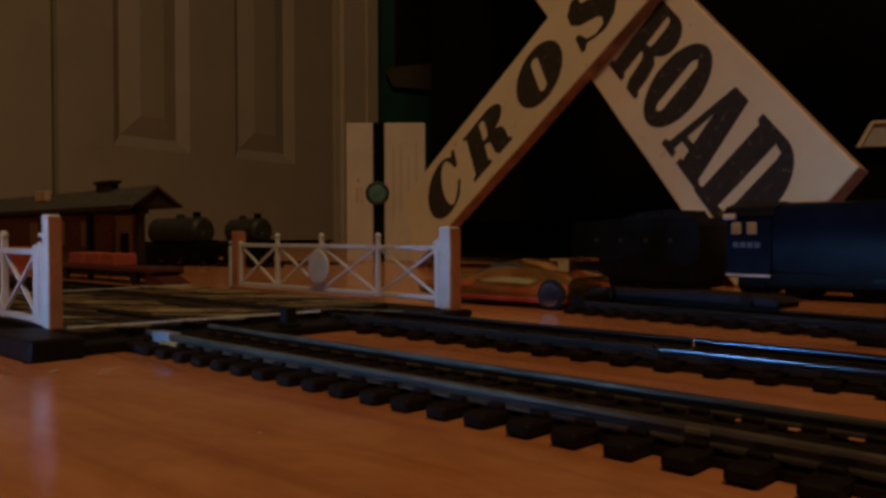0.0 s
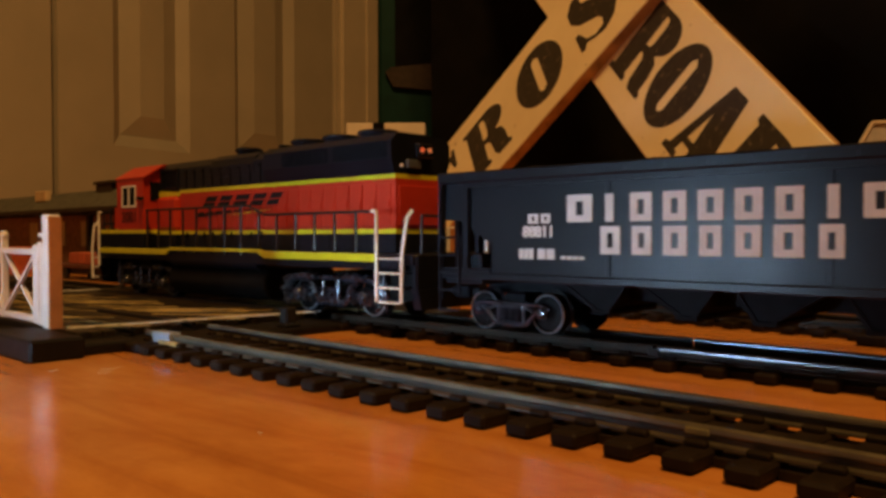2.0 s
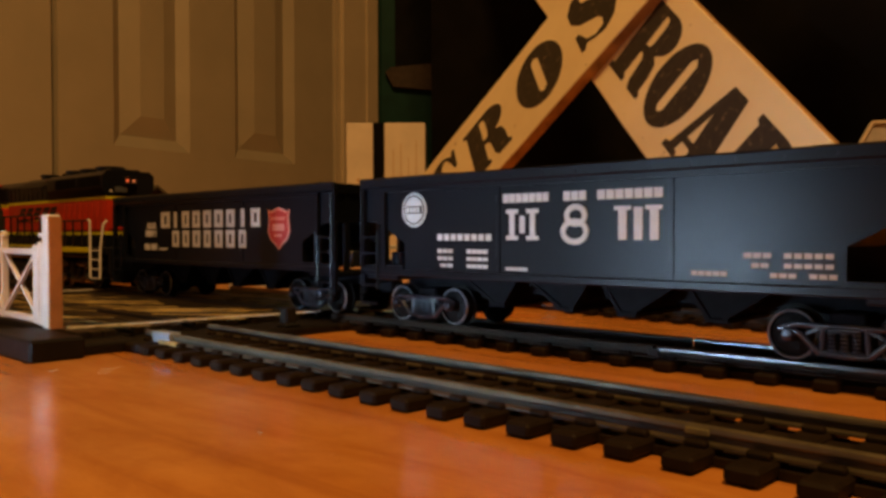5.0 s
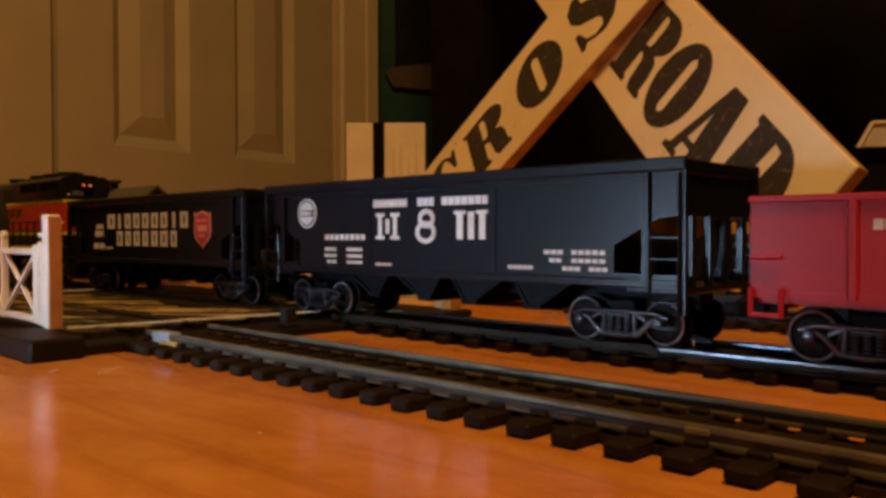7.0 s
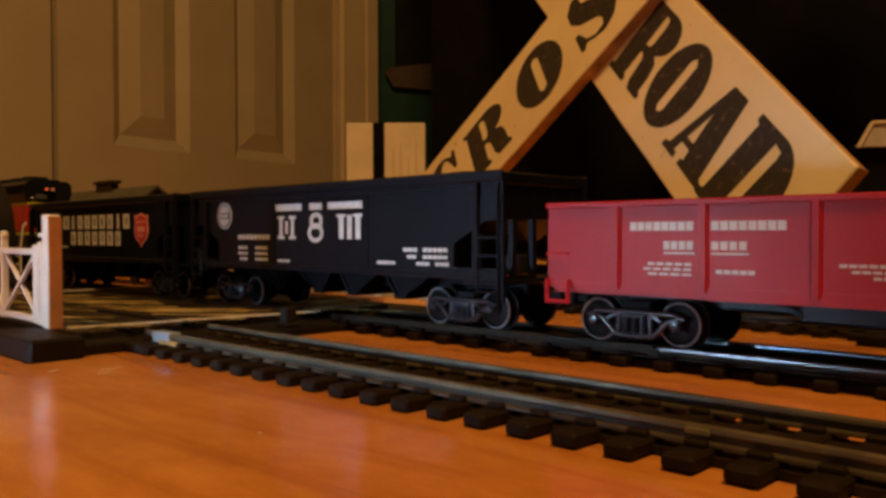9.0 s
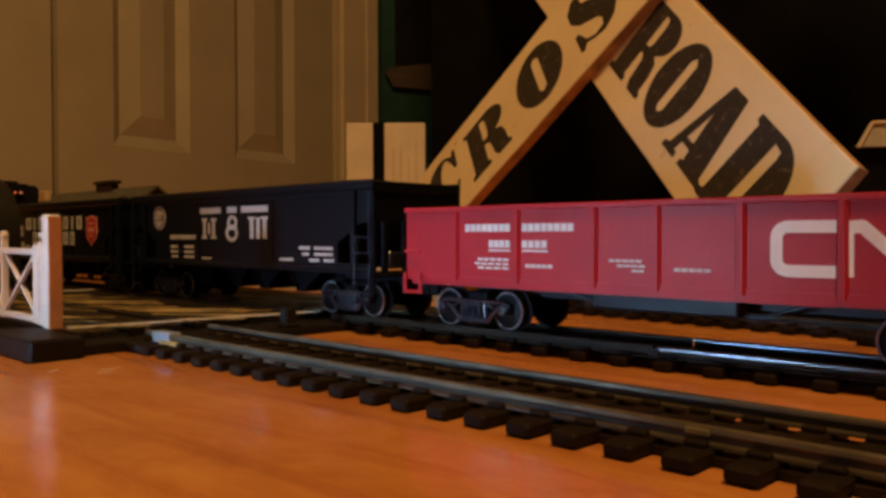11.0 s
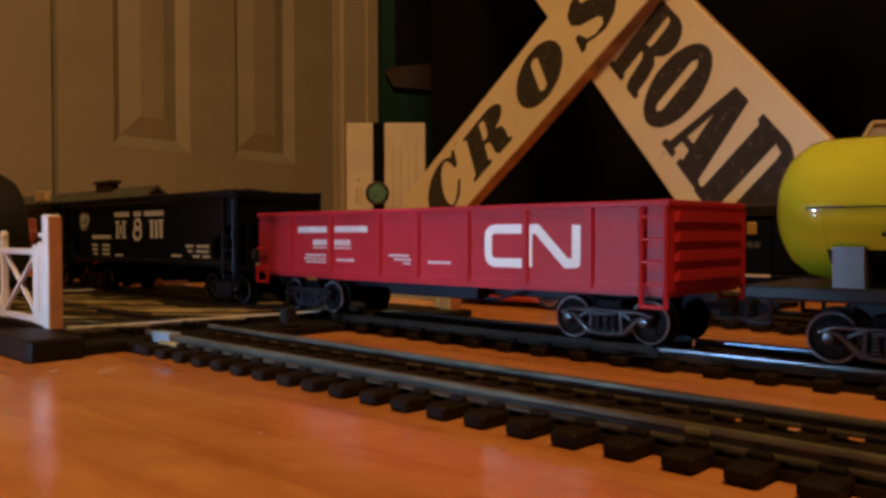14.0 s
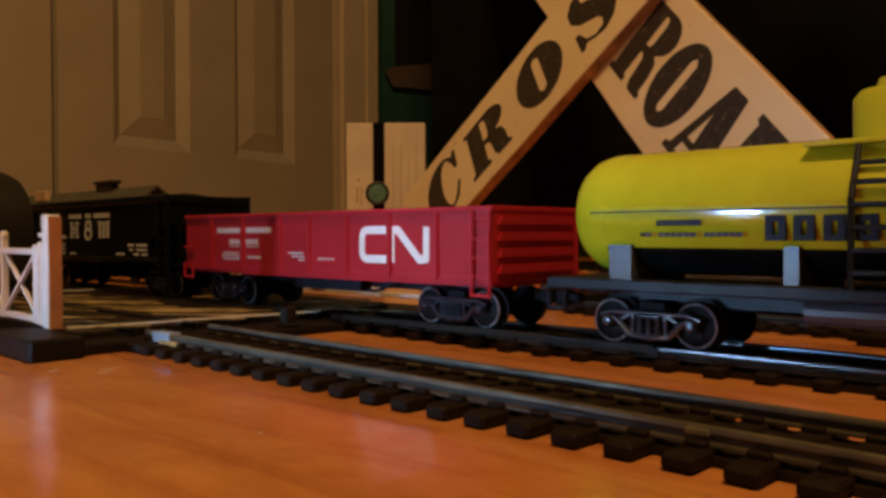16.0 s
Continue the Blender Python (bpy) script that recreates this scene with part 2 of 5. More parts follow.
# the closet wall: x runs along it, y goes away from the room
WEST = pose(-1.918, 0.874, 0, 0, 0, 102.12)
slab("wall_west", "beige painted wall round the closet doors", -2.5, -1.0, 0.02, 0.07, 0, 2.4, M_WALL, WEST)
slab("wall_west_head", "beige painted wall above the closet doors", -1.0, 0.9, 0.02, 0.07, 2.06, 2.4, M_WALL, WEST)
slab("wall_west_end", "beige painted wall beside the door casing", 0.9, 1.11, 0.02, 0.07, 0, 2.4, M_WALL, WEST)
# closet shade is put into this sheet's near-black colour
slab("closet_back", "closet back painted near-black for the shade behind its doors", -1.0, 0.9, 0.10, 0.12, 0, 2.06, M_CLOSET_SHADE, WEST)


def closet_door(u0, u1, cols):
    """A panelled door leaf: stiles and rails round sunk panels with raised fields."""
    d = thing("closet_door", "cream painted closet door with tall raised panels", "door", WEST, "closet doors")
    h, t = 2.03, 0.034
    rows = [(0.245, 0.98), (1.12, 1.9)]
    bm = B()
    edges = [u0] + [v for c in cols for v in c] + [u1]
    for a, b in zip(edges[::2], edges[1::2]):
        box(bm, a, b, 0, t, 0.012, h)
    for a, b in cols:
        for z0, z1 in ((0.012, rows[0][0]), (rows[0][1], rows[1][0]), (rows[1][1], h)):
            box(bm, a, b, 0, t, z0, z1)
    part("door_frame", bm, M_DOOR, d, unit=1)
    for a, b in cols:
        for z0, z1 in rows:
            bm = B()
            s = 0.03
            out = [(a, 0.001, z0), (b, 0.001, z0), (b, 0.001, z1), (a, 0.001, z1)]
            mid = [(a + s, 0.02, z0 + s), (b - s, 0.02, z0 + s), (b - s, 0.02, z1 - s), (a + s, 0.02, z1 - s)]
            s2 = s + 0.05
            inn = [(a + s2, 0.004, z0 + s2), (b - s2, 0.004, z0 + s2), (b - s2, 0.004, z1 - s2), (a + s2, 0.004, z1 - s2)]
            loops = [[bm.verts.new(p) for p in l] for l in (out, mid, inn)]
            for l0, l1 in zip(loops, loops[1:]):
                for i in range(4):
                    j = (i + 1) % 4
                    bm.faces.new((l0[i], l0[j], l1[j], l1[i]))
            bm.faces.new(loops[-1])
            back = [bm.verts.new((p[0], 0.03, p[2])) for p in out]
            bm.faces.new(back[::-1])
            for i in range(4):
                j = (i + 1) % 4
                bm.faces.new((loops[0][j], loops[0][i], back[i], back[j]))
            part("door_panel", bm, M_DOOR, d, unit=1)
    return d


closet_door(-0.149, 0.822, [(-0.005, 0.228), (0.39, 0.638)])
closet_door(-1.0, -0.165, [(-0.90, -0.66), (-0.56, -0.32)])
tagged(part("trim", box(box(box(B(), 0.832, 0.862, -0.004, 0.02, 0, 2.12), 0.862, 0.985, -0.016, 0.02, 0, 2.12), 0.985, 1.098, -0.022, 0.02, 0, 2.12), M_TRIM, unit=1),
       "cream painted moulded door casing", "trim", "", "structure").matrix_basis = WEST

# black cabinet, teal bin and white cartons behind the layout
cab = thing("cabinet", "matt black cabinet standing behind the crossing sign", "cabinet")
part("body", box(B(), -613, 900, 640, 1050, 4, 1300, 3), M_DARK, cab)
for x0, x1 in ((-609, -90), (-86, 400), (404, 895)):
    part("door", box(B(), x0, x1, 622, 639, 40, 1290, 2), M_DARK, cab)

binn = thing("storage_bin", "dark teal plastic storage bin beside the cabinet", "storage bin", pose(-0.868, 0.835, 0, 0, 0, 43.5))
bm = box(B(), -42, 56, 0, 120, 0, 620, 6)
part("body", bm, M_TEAL, binn)
part("lid", box(B(), -46, 60, -5, 125, 620, 634, 3), M_TEAL, binn)
part("grip", prism(B(), [(-30, 268), (-22, 275), (55, 282), (55, 240), (-18, 247)], -8, -1, "y"), M_TIMBER, binn, "dark tapered grip")
# thin black sheet standing in for shade on the bin's upper front
part("shadow_strip", box(B(), -16, 56, -2, 0.5, 262, 620), M_DARK, binn, "shade painted black over the upper front")

UP = pose(-0.6315, 0.5757, 0, 0, 0, 43.5)


def carton(x0, x1, deep, marks):
    c = thing("carton", "slim white carton standing upright on the floor", "carton", UP, "white cartons")
    part("body", box(B(), x0, x1, 0, deep, 0, 146, 0.8), M_CARTON, c)
    for i, (a, b, z0, z1) in enumerate(marks):
        part("print", box(B(), a, b, -0.35, 0.2, z0, z1), M_CREAM, c, "small printed bars")
    return c


carton(-40, -12, 60, [(-30, -27.5, 62, 78), (-25, -23.5, 60, 80), (-29, -26, 84, 88)])
carton(0, 43, 60, [(9, 10, 40, 118), (17, 18, 52, 124), (25, 25.8, 45, 110), (33, 34, 60, 128)])
d = thing("disc_badge", "round teal and grey badge on a black strip", "badge", UP)
part("strip", box(B(), -12, -0.4, 4, 50, 0, 147), M_DARK, d)
part("ring", lathe(B(), [(0, 12), (-2.4, 12.5), (-3, 11), (-2.2, 9.2)], pose(-7.5, 2, 72, 0, 0, 90), 36), M_TANKGREY, d, smooth=True)
part("face", lathe(B(), [(0, 9.4), (-0.8, 8.8), (-1.2, 6)], pose(-7.5, -0.4, 72, 0, 0, 90), 32), paint("badge_teal", (0.10, 0.22, 0.21), 0.35, 0.3, 120), d, smooth=True)

# ---- the crossing sign ----
SIGN = Matrix(((0.9624, 0.0991, -0.2529, -0.3109), (-0.2696, 0.2345, -0.934, 0.4952), (-0.0333, 0.967, 0.2524, 0.1944), (0, 0, 0, 1)))
sign = thing("crossing_sign", "cream wooden crossbuck sign with black stencil letters, scuffed edges", "sign", SIGN)
HALF_W, TH = 41.7, 9.0


def spline_mesh(loops, depth):
    """Filled flat shape with holes, from closed outlines."""
    cu = bpy.data.curves.new("glyph", "CURVE")
    cu.dimensions, cu.fill_mode, cu.extrude = "2D", "BOTH", depth
    for pts in loops:
        s = cu.splines.new("POLY")
        s.points.add(len(pts) - 1)
        for p, (x, y) in zip(s.points, pts):
            p.co = (x, y, 0, 1)
        s.use_cyclic_u = True
    ob = bpy.data.objects.new("glyph", cu)
    me = bpy.data.meshes.new_from_object(ob)
    bm = B()
    bm.from_mesh(me)
    bpy.data.objects.remove(ob)
    bpy.data.meshes.remove(me)
    return bm


def glyph(ch):
    """Heavy stencil letters in a unit box."""
    if ch == "O":
        return [arc(0.5, 0.5, 0.5, 0.52, 0, 354, 40), [(0.42, 0.2), (0.5, 0.14), (0.58, 0.2), (0.58, 0.8), (0.5, 0.86), (0.42, 0.8)]]
    if ch == "D":
        return [[(0, 0), (0.5, 0)] + arc(0.5, 0.5, 0.52, 0.5, -90, 90, 20) + [(0, 1), (0, 0.93), (0.07, 0.9), (0.07, 0.1), (0, 0.07)],
                [(0.44, 0.1), (0.58, 0.12), (0.6, 0.2), (0.6, 0.8), (0.58, 0.88), (0.44, 0.9)]]
    if ch == "R":
        return [[(0, 0), (0.48, 0), (0.48, 0.07), (0.42, 0.09), (0.42, 0.42), (0.5, 0.42), (0.56, 0.36), (0.6, 0.1), (0.68, 0.0), (1.0, 0.0), (1.0, 0.06), (0.94, 0.09), (0.92, 0.3), (0.86, 0.44), (0.74, 0.5)]
                + arc(0.62, 0.75, 0.36, 0.25, -60, 90, 14) + [(0, 1), (0, 0.93), (0.07, 0.91), (0.07, 0.09), (0, 0.07)],
                [(0.42, 0.52), (0.53, 0.53), (0.56, 0.6), (0.56, 0.84), (0.53, 0.91), (0.42, 0.92)]]
    if ch == "A":
        return [[(0, 0), (0.34, 0), (0.34, 0.07), (0.26, 0.08), (0.29, 0.2), (0.5, 0.2), (0.53, 0.08), (0.47, 0.07), (0.47, 0), (1.04, 0), (1.04, 0.07), (0.98, 0.09), (0.72, 1.0), (0.38, 1.0), (0.1, 0.09), (0, 0.07)],
                [(0.31, 0.28), (0.48, 0.28), (0.4, 0.66)]]
    if ch == "C":
        return [arc(0.52, 0.5, 0.52, 0.52, 62, 300, 30) + [(0.86, 0.1), (0.97, 0.34), (0.9, 0.36)] + [(0.82, 0.2)] + arc(0.66, 0.5, 0.2, 0.44, 292, 68, 18) + [(0.82, 0.8), (0.9, 0.62), (0.97, 0.64), (0.98, 0.98), (0.9, 0.98), (0.86, 0.9)]]
    return [[(0.04, 0.34), (0.12, 0.34), (0.22, 0.14), (0.4, 0.05), (0.58, 0.08), (0.62, 0.18), (0.56, 0.28), (0.2, 0.46), (0.06, 0.62), (0.06, 0.82), (0.2, 0.97), (0.44, 1.03), (0.66, 0.97), (0.78, 0.92), (0.86, 1.0), (0.92, 1.0), (0.92, 0.66), (0.85, 0.66),
             (0.74, 0.86), (0.56, 0.95), (0.42, 0.93), (0.36, 0.85), (0.4, 0.76), (0.78, 0.58), (0.94, 0.44), (0.96, 0.22), (0.82, 0.05), (0.58, -0.03), (0.34, 0.02), (0.2, 0.08), (0.12, 0.0), (0.04, 0.0)]]


def board(side, lo, hi, at0, letters):
    """One plank: its own x runs along the words."""
    bm = B()
    n = 14
    rng = random.Random(5 + side)
    top = [(lo + (hi - lo) * i / n, HALF_W + (2.0 if side < 0 else 0.0) + rng.uniform(-0.5, 0.4)) for i in range(n + 1)]
    bot = [(hi - (hi - lo) * i / n, -HALF_W + (5.0 if side < 0 else -2.2) + rng.uniform(-0.4, 0.5)) for i in range(n + 1)]
    end_hi = [(hi + 2.0, HALF_W * 0.55), (hi + 0.6, 0.0), (hi + 2.4, -HALF_W * 0.5)]
    end_lo = [(lo - 1.5, -HALF_W * 0.55), (lo + 2.5, -4.0), (lo - 2.0, HALF_W * 0.45)]
    prism(bm, top + end_hi + bot + end_lo, -TH, 0, "z")
    bmesh.ops.bevel(bm, geom=[e for e in bm.edges if abs(e.verts[0].co.z - e.verts[1].co.z) < 0.01 and e.verts[0].co.z > -0.01], offset=0.8, segments=1, affect="EDGES")
    ob = part("board", bm, M_SIGN, sign, "cream painted plank with worn raw edges")
    ob.data.materials.append(M_SIGN_EDGE)
    for p in ob.data.polygons:
        if abs(p.normal.z) < 0.4:
            p.material_index = 1
    ob.matrix_basis = pose(at0[0] * MM, at0[1] * MM, at0[2] * MM, 0, 0, 41.0 if side < 0 else -41.0)
    for ch, at, w, h, dy in letters:
        g = spline_mesh(glyph(ch), 0.05)
        bmesh.ops.transform(g, matrix=Matrix.Translation((at - w / 2, dy - h / 2, 0.22)) @ Matrix.Diagonal((w, h, 1, 1)), verts=g.verts[:])
        part("letter", g, M_INK, ob)
    return ob


K = 570.0
board(-1, -0.476 * K, 0.49 * K, (0, 0, 0), [("C", -0.370 * K, 49, 56, 3), ("R", -0.258 * K, 52, 52, 2), ("O", -0.134 * K, 54, 52, 4), ("S", -0.024 * K, 46, 53, 6)])
board(1, -0.49 * K, 0.450 * K, (-14.5, 8.1, -TH - 0.3), [("R", 0.132 * K, 45, 55, 1), ("O", 0.212 * K, 45, 56, 0), ("A", 0.290 * K, 44, 55, -2), ("D", 0.374 * K, 48, 57, -2)])

# ---- tracks ----
RZ = 4.8  # rail top over the floor, mm
FG = pose(-0.10, 0.1051, 0, 0, 0, -0.4)
MAIN = pose(-0.10, 0.1658, 0)
SIDE = pose(-0.10, 0.2475, 0, 0, 0, -6)


def rail_mesh(y, x0, x1):
    """Flat-bottomed section: foot, web and a rounded head."""
    s = [(-1.1, 2.3), (1.1, 2.3), (1.1, 2.65), (0.3, 2.9), (0.3, 3.5), (0.56, 3.75), (0.63, 4.0), (0.59, 4.4)]
    s += arc(0, RZ - 0.3, 0.55, 0.3, 10, 170, 8)
    s += [(-0.59, 4.4), (-0.63, 4.0), (-0.56, 3.75), (-0.3, 3.5), (-0.3, 2.9), (-1.1, 2.65)]
    return prism(B(), [(y + u, v) for u, v in s], x0, x1, "x")


def polished(r, mat):
    """Bright running surface on a dull rail."""
    r.data.materials.append(mat)
    for p in r.data.polygons:
        if p.center.z > 3.7 * MM and abs(p.normal.x) < 0.5:
            p.material_index = 1


def track(m, spans, label, mat, pitch, half, near, far_spans, sw=4.3, side=None):
    t = thing("railway_track", label, "track", m, "model railway tracks")
    for k, (x0, x1) in enumerate(spans):
        for y in (-8.75, 8.75):
            r = part("rail", rail_mesh(y, x0, x1), side or M_RAIL_OLD, t)
            if k == 0 and mat is not M_RAIL_OLD:
                polished(r, mat)
    shape = box(B(), -sw / 2, sw / 2, -half, half, 0.2, 2.3, 0.45)
    for y in (-8.75, 8.75):
        box(shape, -1.5, 1.5, y - 2.4, y - 0.9, 2.2, 3.2, 0.3)
        box(shape, -1.5, 1.5, y + 0.9, y + 2.4, 2.2, 3.2, 0.3)
    first = part("sleeper", shape, M_SLEEPER, t)
    first.location.x = near[0] * MM
    x = near[0] + pitch
    rng = random.Random(3)
    while x < near[1]:
        o = first.copy()
        scene.collection.objects.link(o)
        o.location.x = x * MM
        o.rotation_euler.z = radians(rng.uniform(-1, 1))
        x += pitch
    for x0, x1 in far_spans:
        bm = B()
        x = x0
        while x < x1:
            box(bm, x - sw / 2, x + sw / 2, -half, half, 0.2, 2.3)
            x += pitch
        tagged(part("far_sleepers", bm, M_SLEEPER, t), kind="stuff")
    bm = B()
    for x0, x1 in spans:
        for y in (-8.75, 8.75):
            box(bm, x0, x1, y - 1.5, y + 1.5, 0.2, 1.3)
    part("web", bm, M_BED, t)
    for x0, x1 in spans:
        part("bed", box(B(), x0, x1, -7.2, 7.2, 0.15, 1.6, 0.2), M_BED, t, "dark brown bed between the rails")
    return t


track(FG, [(-96, 260)], "old model railway track, tarnished rails on black plastic sleepers", M_RAIL_WORN, 8.1, 15.9, (-92, 120), [(128, 258)], side=M_RAIL_PATINA)
track(MAIN, [(14.4, 1100), (-96, 13.5)], "model railway track with bright rails, carrying the train", M_RAIL, 10.6, 14.0, (-88, 130), [(140, 1098)])
track(SIDE, [(-68, 240)], "short siding of dark model railway track", M_RAIL_OLD, 9.0, 14.0, (-66, 130), [(136, 238)])
bm = B()
box(bm, -67, -62, -10, 10, 2.3, 7.0, 0.6)
box(bm, -74, -66, -2, 2, 0.2, 5.5, 0.5)
buf = thing("buffer_stop", "small black buffer stop at the end of the siding", "buffer stop", SIDE)
part("beam", bm, M_SLEEPER, buf)
fp = thing("rail_joiner", "pale bluish plastic rail joiner on the old track", "rail joiner", FG)
part("clip", box(B(), -90.5, -81.5, -10.5, -7.0, 2.2, 5.0, 0.4), paint("joiner_blue", (0.20, 0.25, 0.32), 0.4, 0.2, 160), fp)
part("tongue", box(B(), -85.5, -76.5, -11.2, -9.9, 2.3, 3.2, 0.2), M_DECKLINE, fp, "dull yellowish tongue")
j = thing("rail_gap_insulator", "black plastic insulator between two rail ends", "insulator", MAIN)
part("block", box(B(), 12.6, 15.2, -10.0, -9.3, 2.3, 4.2, 0.2), M_RUBBER, j)

# ---- level crossing ----
deck = thing("level_crossing", "brown plastic level crossing deck with two tracks set in it", "level crossing", pose(-0.2, 0, 0))
part("base", box(B(), -172, 13, 90, 212, 0.1, 2.4, 0.5), M_PLINTH, deck, "black moulded base")
part("near_base", box(box(B(), -172, 6.5, 71, 93, 0.1, 2.8, 0.5), -20, 10, 66.5, 79, 0.1, 5.2, 0.6), M_PLINTH, deck, "black moulded base under the gate post")
rng = random.Random(11)
lanes = [(82.5, 94.0), (97.8, 112.3), (116.2, 154.8), (159.0, 173.0), (176.5, 194.0)]
for y0, y1 in lanes:
    y = y0
    while y < y1 - 1:
        w = min(3.6, y1 - y)
        part("plank", box(B(), -168 + rng.uniform(-2, 2), -4.5 + rng.uniform(-1.2, 1.2) - 0.05 * (y - 80), y + 0.25, y + w - 0.25, 2.4, 4.3 + rng.uniform(-0.25, 0.25), 0.2), M_DECK, deck)
        y += w
for cy, sk in ((105.4, -0.0044), (165.8, 0.0)):
    for s in (-8.75, 8.75):
        part("rail", moved(rail_mesh(cy + s, -900, -4), Matrix(((1, 0, 0, 0), (sk, 1, 0, 0.4 if sk else 0), (0, 0, 1, 0), (0, 0, 0, 1)))), M_RAIL, deck)
part("edge_line", bar(B(), (-14.5, 83, 4.75), (-2.5, 157, 4.75), 0.8, 0.5), M_GATE, deck, "pale edge strip")
part("edge_line", bar(B(), (-160, 88, 4.7), (-158, 200, 4.7), 0.8, 0.4), M_GATE, deck, "pale edge strip")
for i in range(64):
    x = -14 - i * 2.4 + rng.uniform(-3, 3)
    y0 = rng.choice((83, 98, 117, 120, 160, 178))
    bend, run, rise = rng.uniform(-3, 3), rng.uniform(6, 34), rng.uniform(10, 30)
    pts = [(x + run * k / 5 + bend * math.sin(math.pi * k / 5), min(193.0, y0 + rise * k / 5), 4.7) for k in range(6)]
    part("strip", path(B(), pts, rng.uniform(0.1, 0.24), 5), M_DECKLINE, deck)
tr = thing("sleeper_run", "black sleepers of the two tracks beyond the crossing", "track", pose(-0.2, 0, 0))
bm = B()
for cy in (105.8, 165.8):
    x = -176
    while x > -900:
        box(bm, x - 1.8, x + 1.8, cy - 14.5 + (0 if cy > 150 else -0.0044 * (x + 100)), cy + 14.5 + (0 if cy > 150 else -0.0044 * (x + 100)), 0.15, 2.25)
        x -= 9
tagged(part("sleeper_row", bm, M_SLEEPER, tr), kind="stuff")

pm = thing("point_post", "small black square post between the tracks", "post", pose(-0.192, 0.1375, 0))
part("post", box(B(), -1.8, 1.8, -1.8, 1.8, 2.6, 7.9, 0.3), M_RUBBER, pm)
part("foot", box(B(), -2.6, 2.6, -2.6, 2.6, 2.4, 3.4, 0.3), M_RUBBER, pm)
ramp_ = thing("ramp_block", "bare orange-brown ramp block below the far gate", "ramp", pose(-0.270, 0.1990, 0))
part("block", prism(B(), [(-48, 2.42), (48, 2.42), (47, 5.6), (-47, 6.0)], -3.2, 3.2, "y"), paint("ramp_tan", (0.42, 0.2, 0.075), 0.55, 0.2, 100), ramp_)


def gate(m, bays, z0, z1, disc, label, flip=1):
    """A white crossing gate: rails, stiles, crossed braces, knobs, maybe a disc; x from the hinge."""
    g = thing("crossing_gate", label, "gate", m, "level crossing gates")
    xe = bays[-1]
    part("top_rail", box(B(), 0, xe, -0.7, 0.7, z1 - 1.6, z1, 0.2), M_GATE, g)
    part("bottom_rail", box(B(), 0, xe, -0.7, 0.7, z0, z0 + 1.6, 0.2), M_GATE, g)
    for i, x in enumerate(bays):
        w = 1.7 if i in (0,) else 0.8
        bm = box(B(), x - w, x + w, -0.9, 0.9, z0 - 0.3, z1 + (3.0 if 0 < i < len(bays) - 1 else 1.0), 0.2)
        if 0 < i < len(bays) - 1:
            bmesh.ops.create_uvsphere(bm, u_segments=10, v_segments=6, radius=1.25, matrix=Matrix.Translation((x, 0, z1 + 3.4)))
        part("stile", bm, M_GATE, g)
    for a, b in zip(bays, bays[1:]):
        part("brace", bar(B(), (a, -0.1, z0 + 0.8), (b, -0.1, z1 - 0.8), 0.9, 0.9), M_GATE, g)
        part("brace", bar(B(), (a, 0.25, z1 - 0.8), (b, 0.25, z0 + 0.8), 0.9, 0.9), M_GATE, g)
    if disc is not None:
        bm = lathe(B(), [(-0.6, 6.4), (-0.3, 6.8), (0.3, 6.8), (0.6, 6.4)], pose(bays[disc], 1.7, (z0 + z1) / 2 + 0.4, 0, 0, 90), 28)
        part("disc", bm, M_GREY_DISC, g, "round plain grey target disc")
    return g


def gate_post(x, y, z0, h, w, label, brown=True):
    p = thing("gate_post", label, "gate post", pose(x, y, 0), "gate posts")
    part("shaft", box(B(), -w / 2, w / 2, -w / 2, w / 2, z0, z0 + h, 0.35), M_POST, p)
    # near post is cream all round; warm lamplight is put into this side's brown
    part("warm_tint_face", box(B(), w / 2, w / 2 + 0.5, -w / 2 + 0.4, w / 2, z0, z0 + h - 0.6), M_POST_WARM if brown else M_POST, p)
    part("hinge_strip", box(B(), -w / 2 - 2.0, -w / 2 - 0.05, -w / 2 - 0.3, -w / 2 + 1.3, z0 + 0.6, z0 + h * 0.76, 0.2), M_GATE, p)
    part("catch", box(B(), -w / 2 - 4.4, -w / 2 - 0.05, -1.0, 0.2, z0 + h * 0.80, z0 + h * 0.84, 0.15), M_GATE, p)
    return p


gate_post(-0.2127, 0.0800, 5.2, 28.8, 3.5, "cream square gate post, warm lamplight painted orange-brown on one side, on a black base")
gate(pose(-0.2165, 0.0782, 0, 0, 0, 180), [0, 24.5, 49], 6.6, 25.4, None, "white gate with crossed braces beside its cream post")
gate_post(-0.1935, 0.2068, 2.4, 29, 5.2, "cream gate post with a brown side")
gate_post(-0.3275, 0.2068, 2.4, 28, 4.6, "weathered orange-brown gate post", True)
gate(pose(-0.1975, 0.2062, 0, 0, 0, 180), [0, 32.5, 67, 98, 127], 5.4, 24.8, 2, "long white gate with crossed braces and a grey disc")
for ob in [o for o in scene.objects if o.name.startswith("gate_post") and o.parent is None and o["label"].startswith("weathered")]:
    for c in ob.children:
        if c.name.startswith("shaft"):
            c.data.materials[0] = M_POST_WARM
# ---- rolling stock: local x along the track, near side at -y, z over the rail top ----
ROLL = []  # (wheelset, x, z, radius, thing's sign)


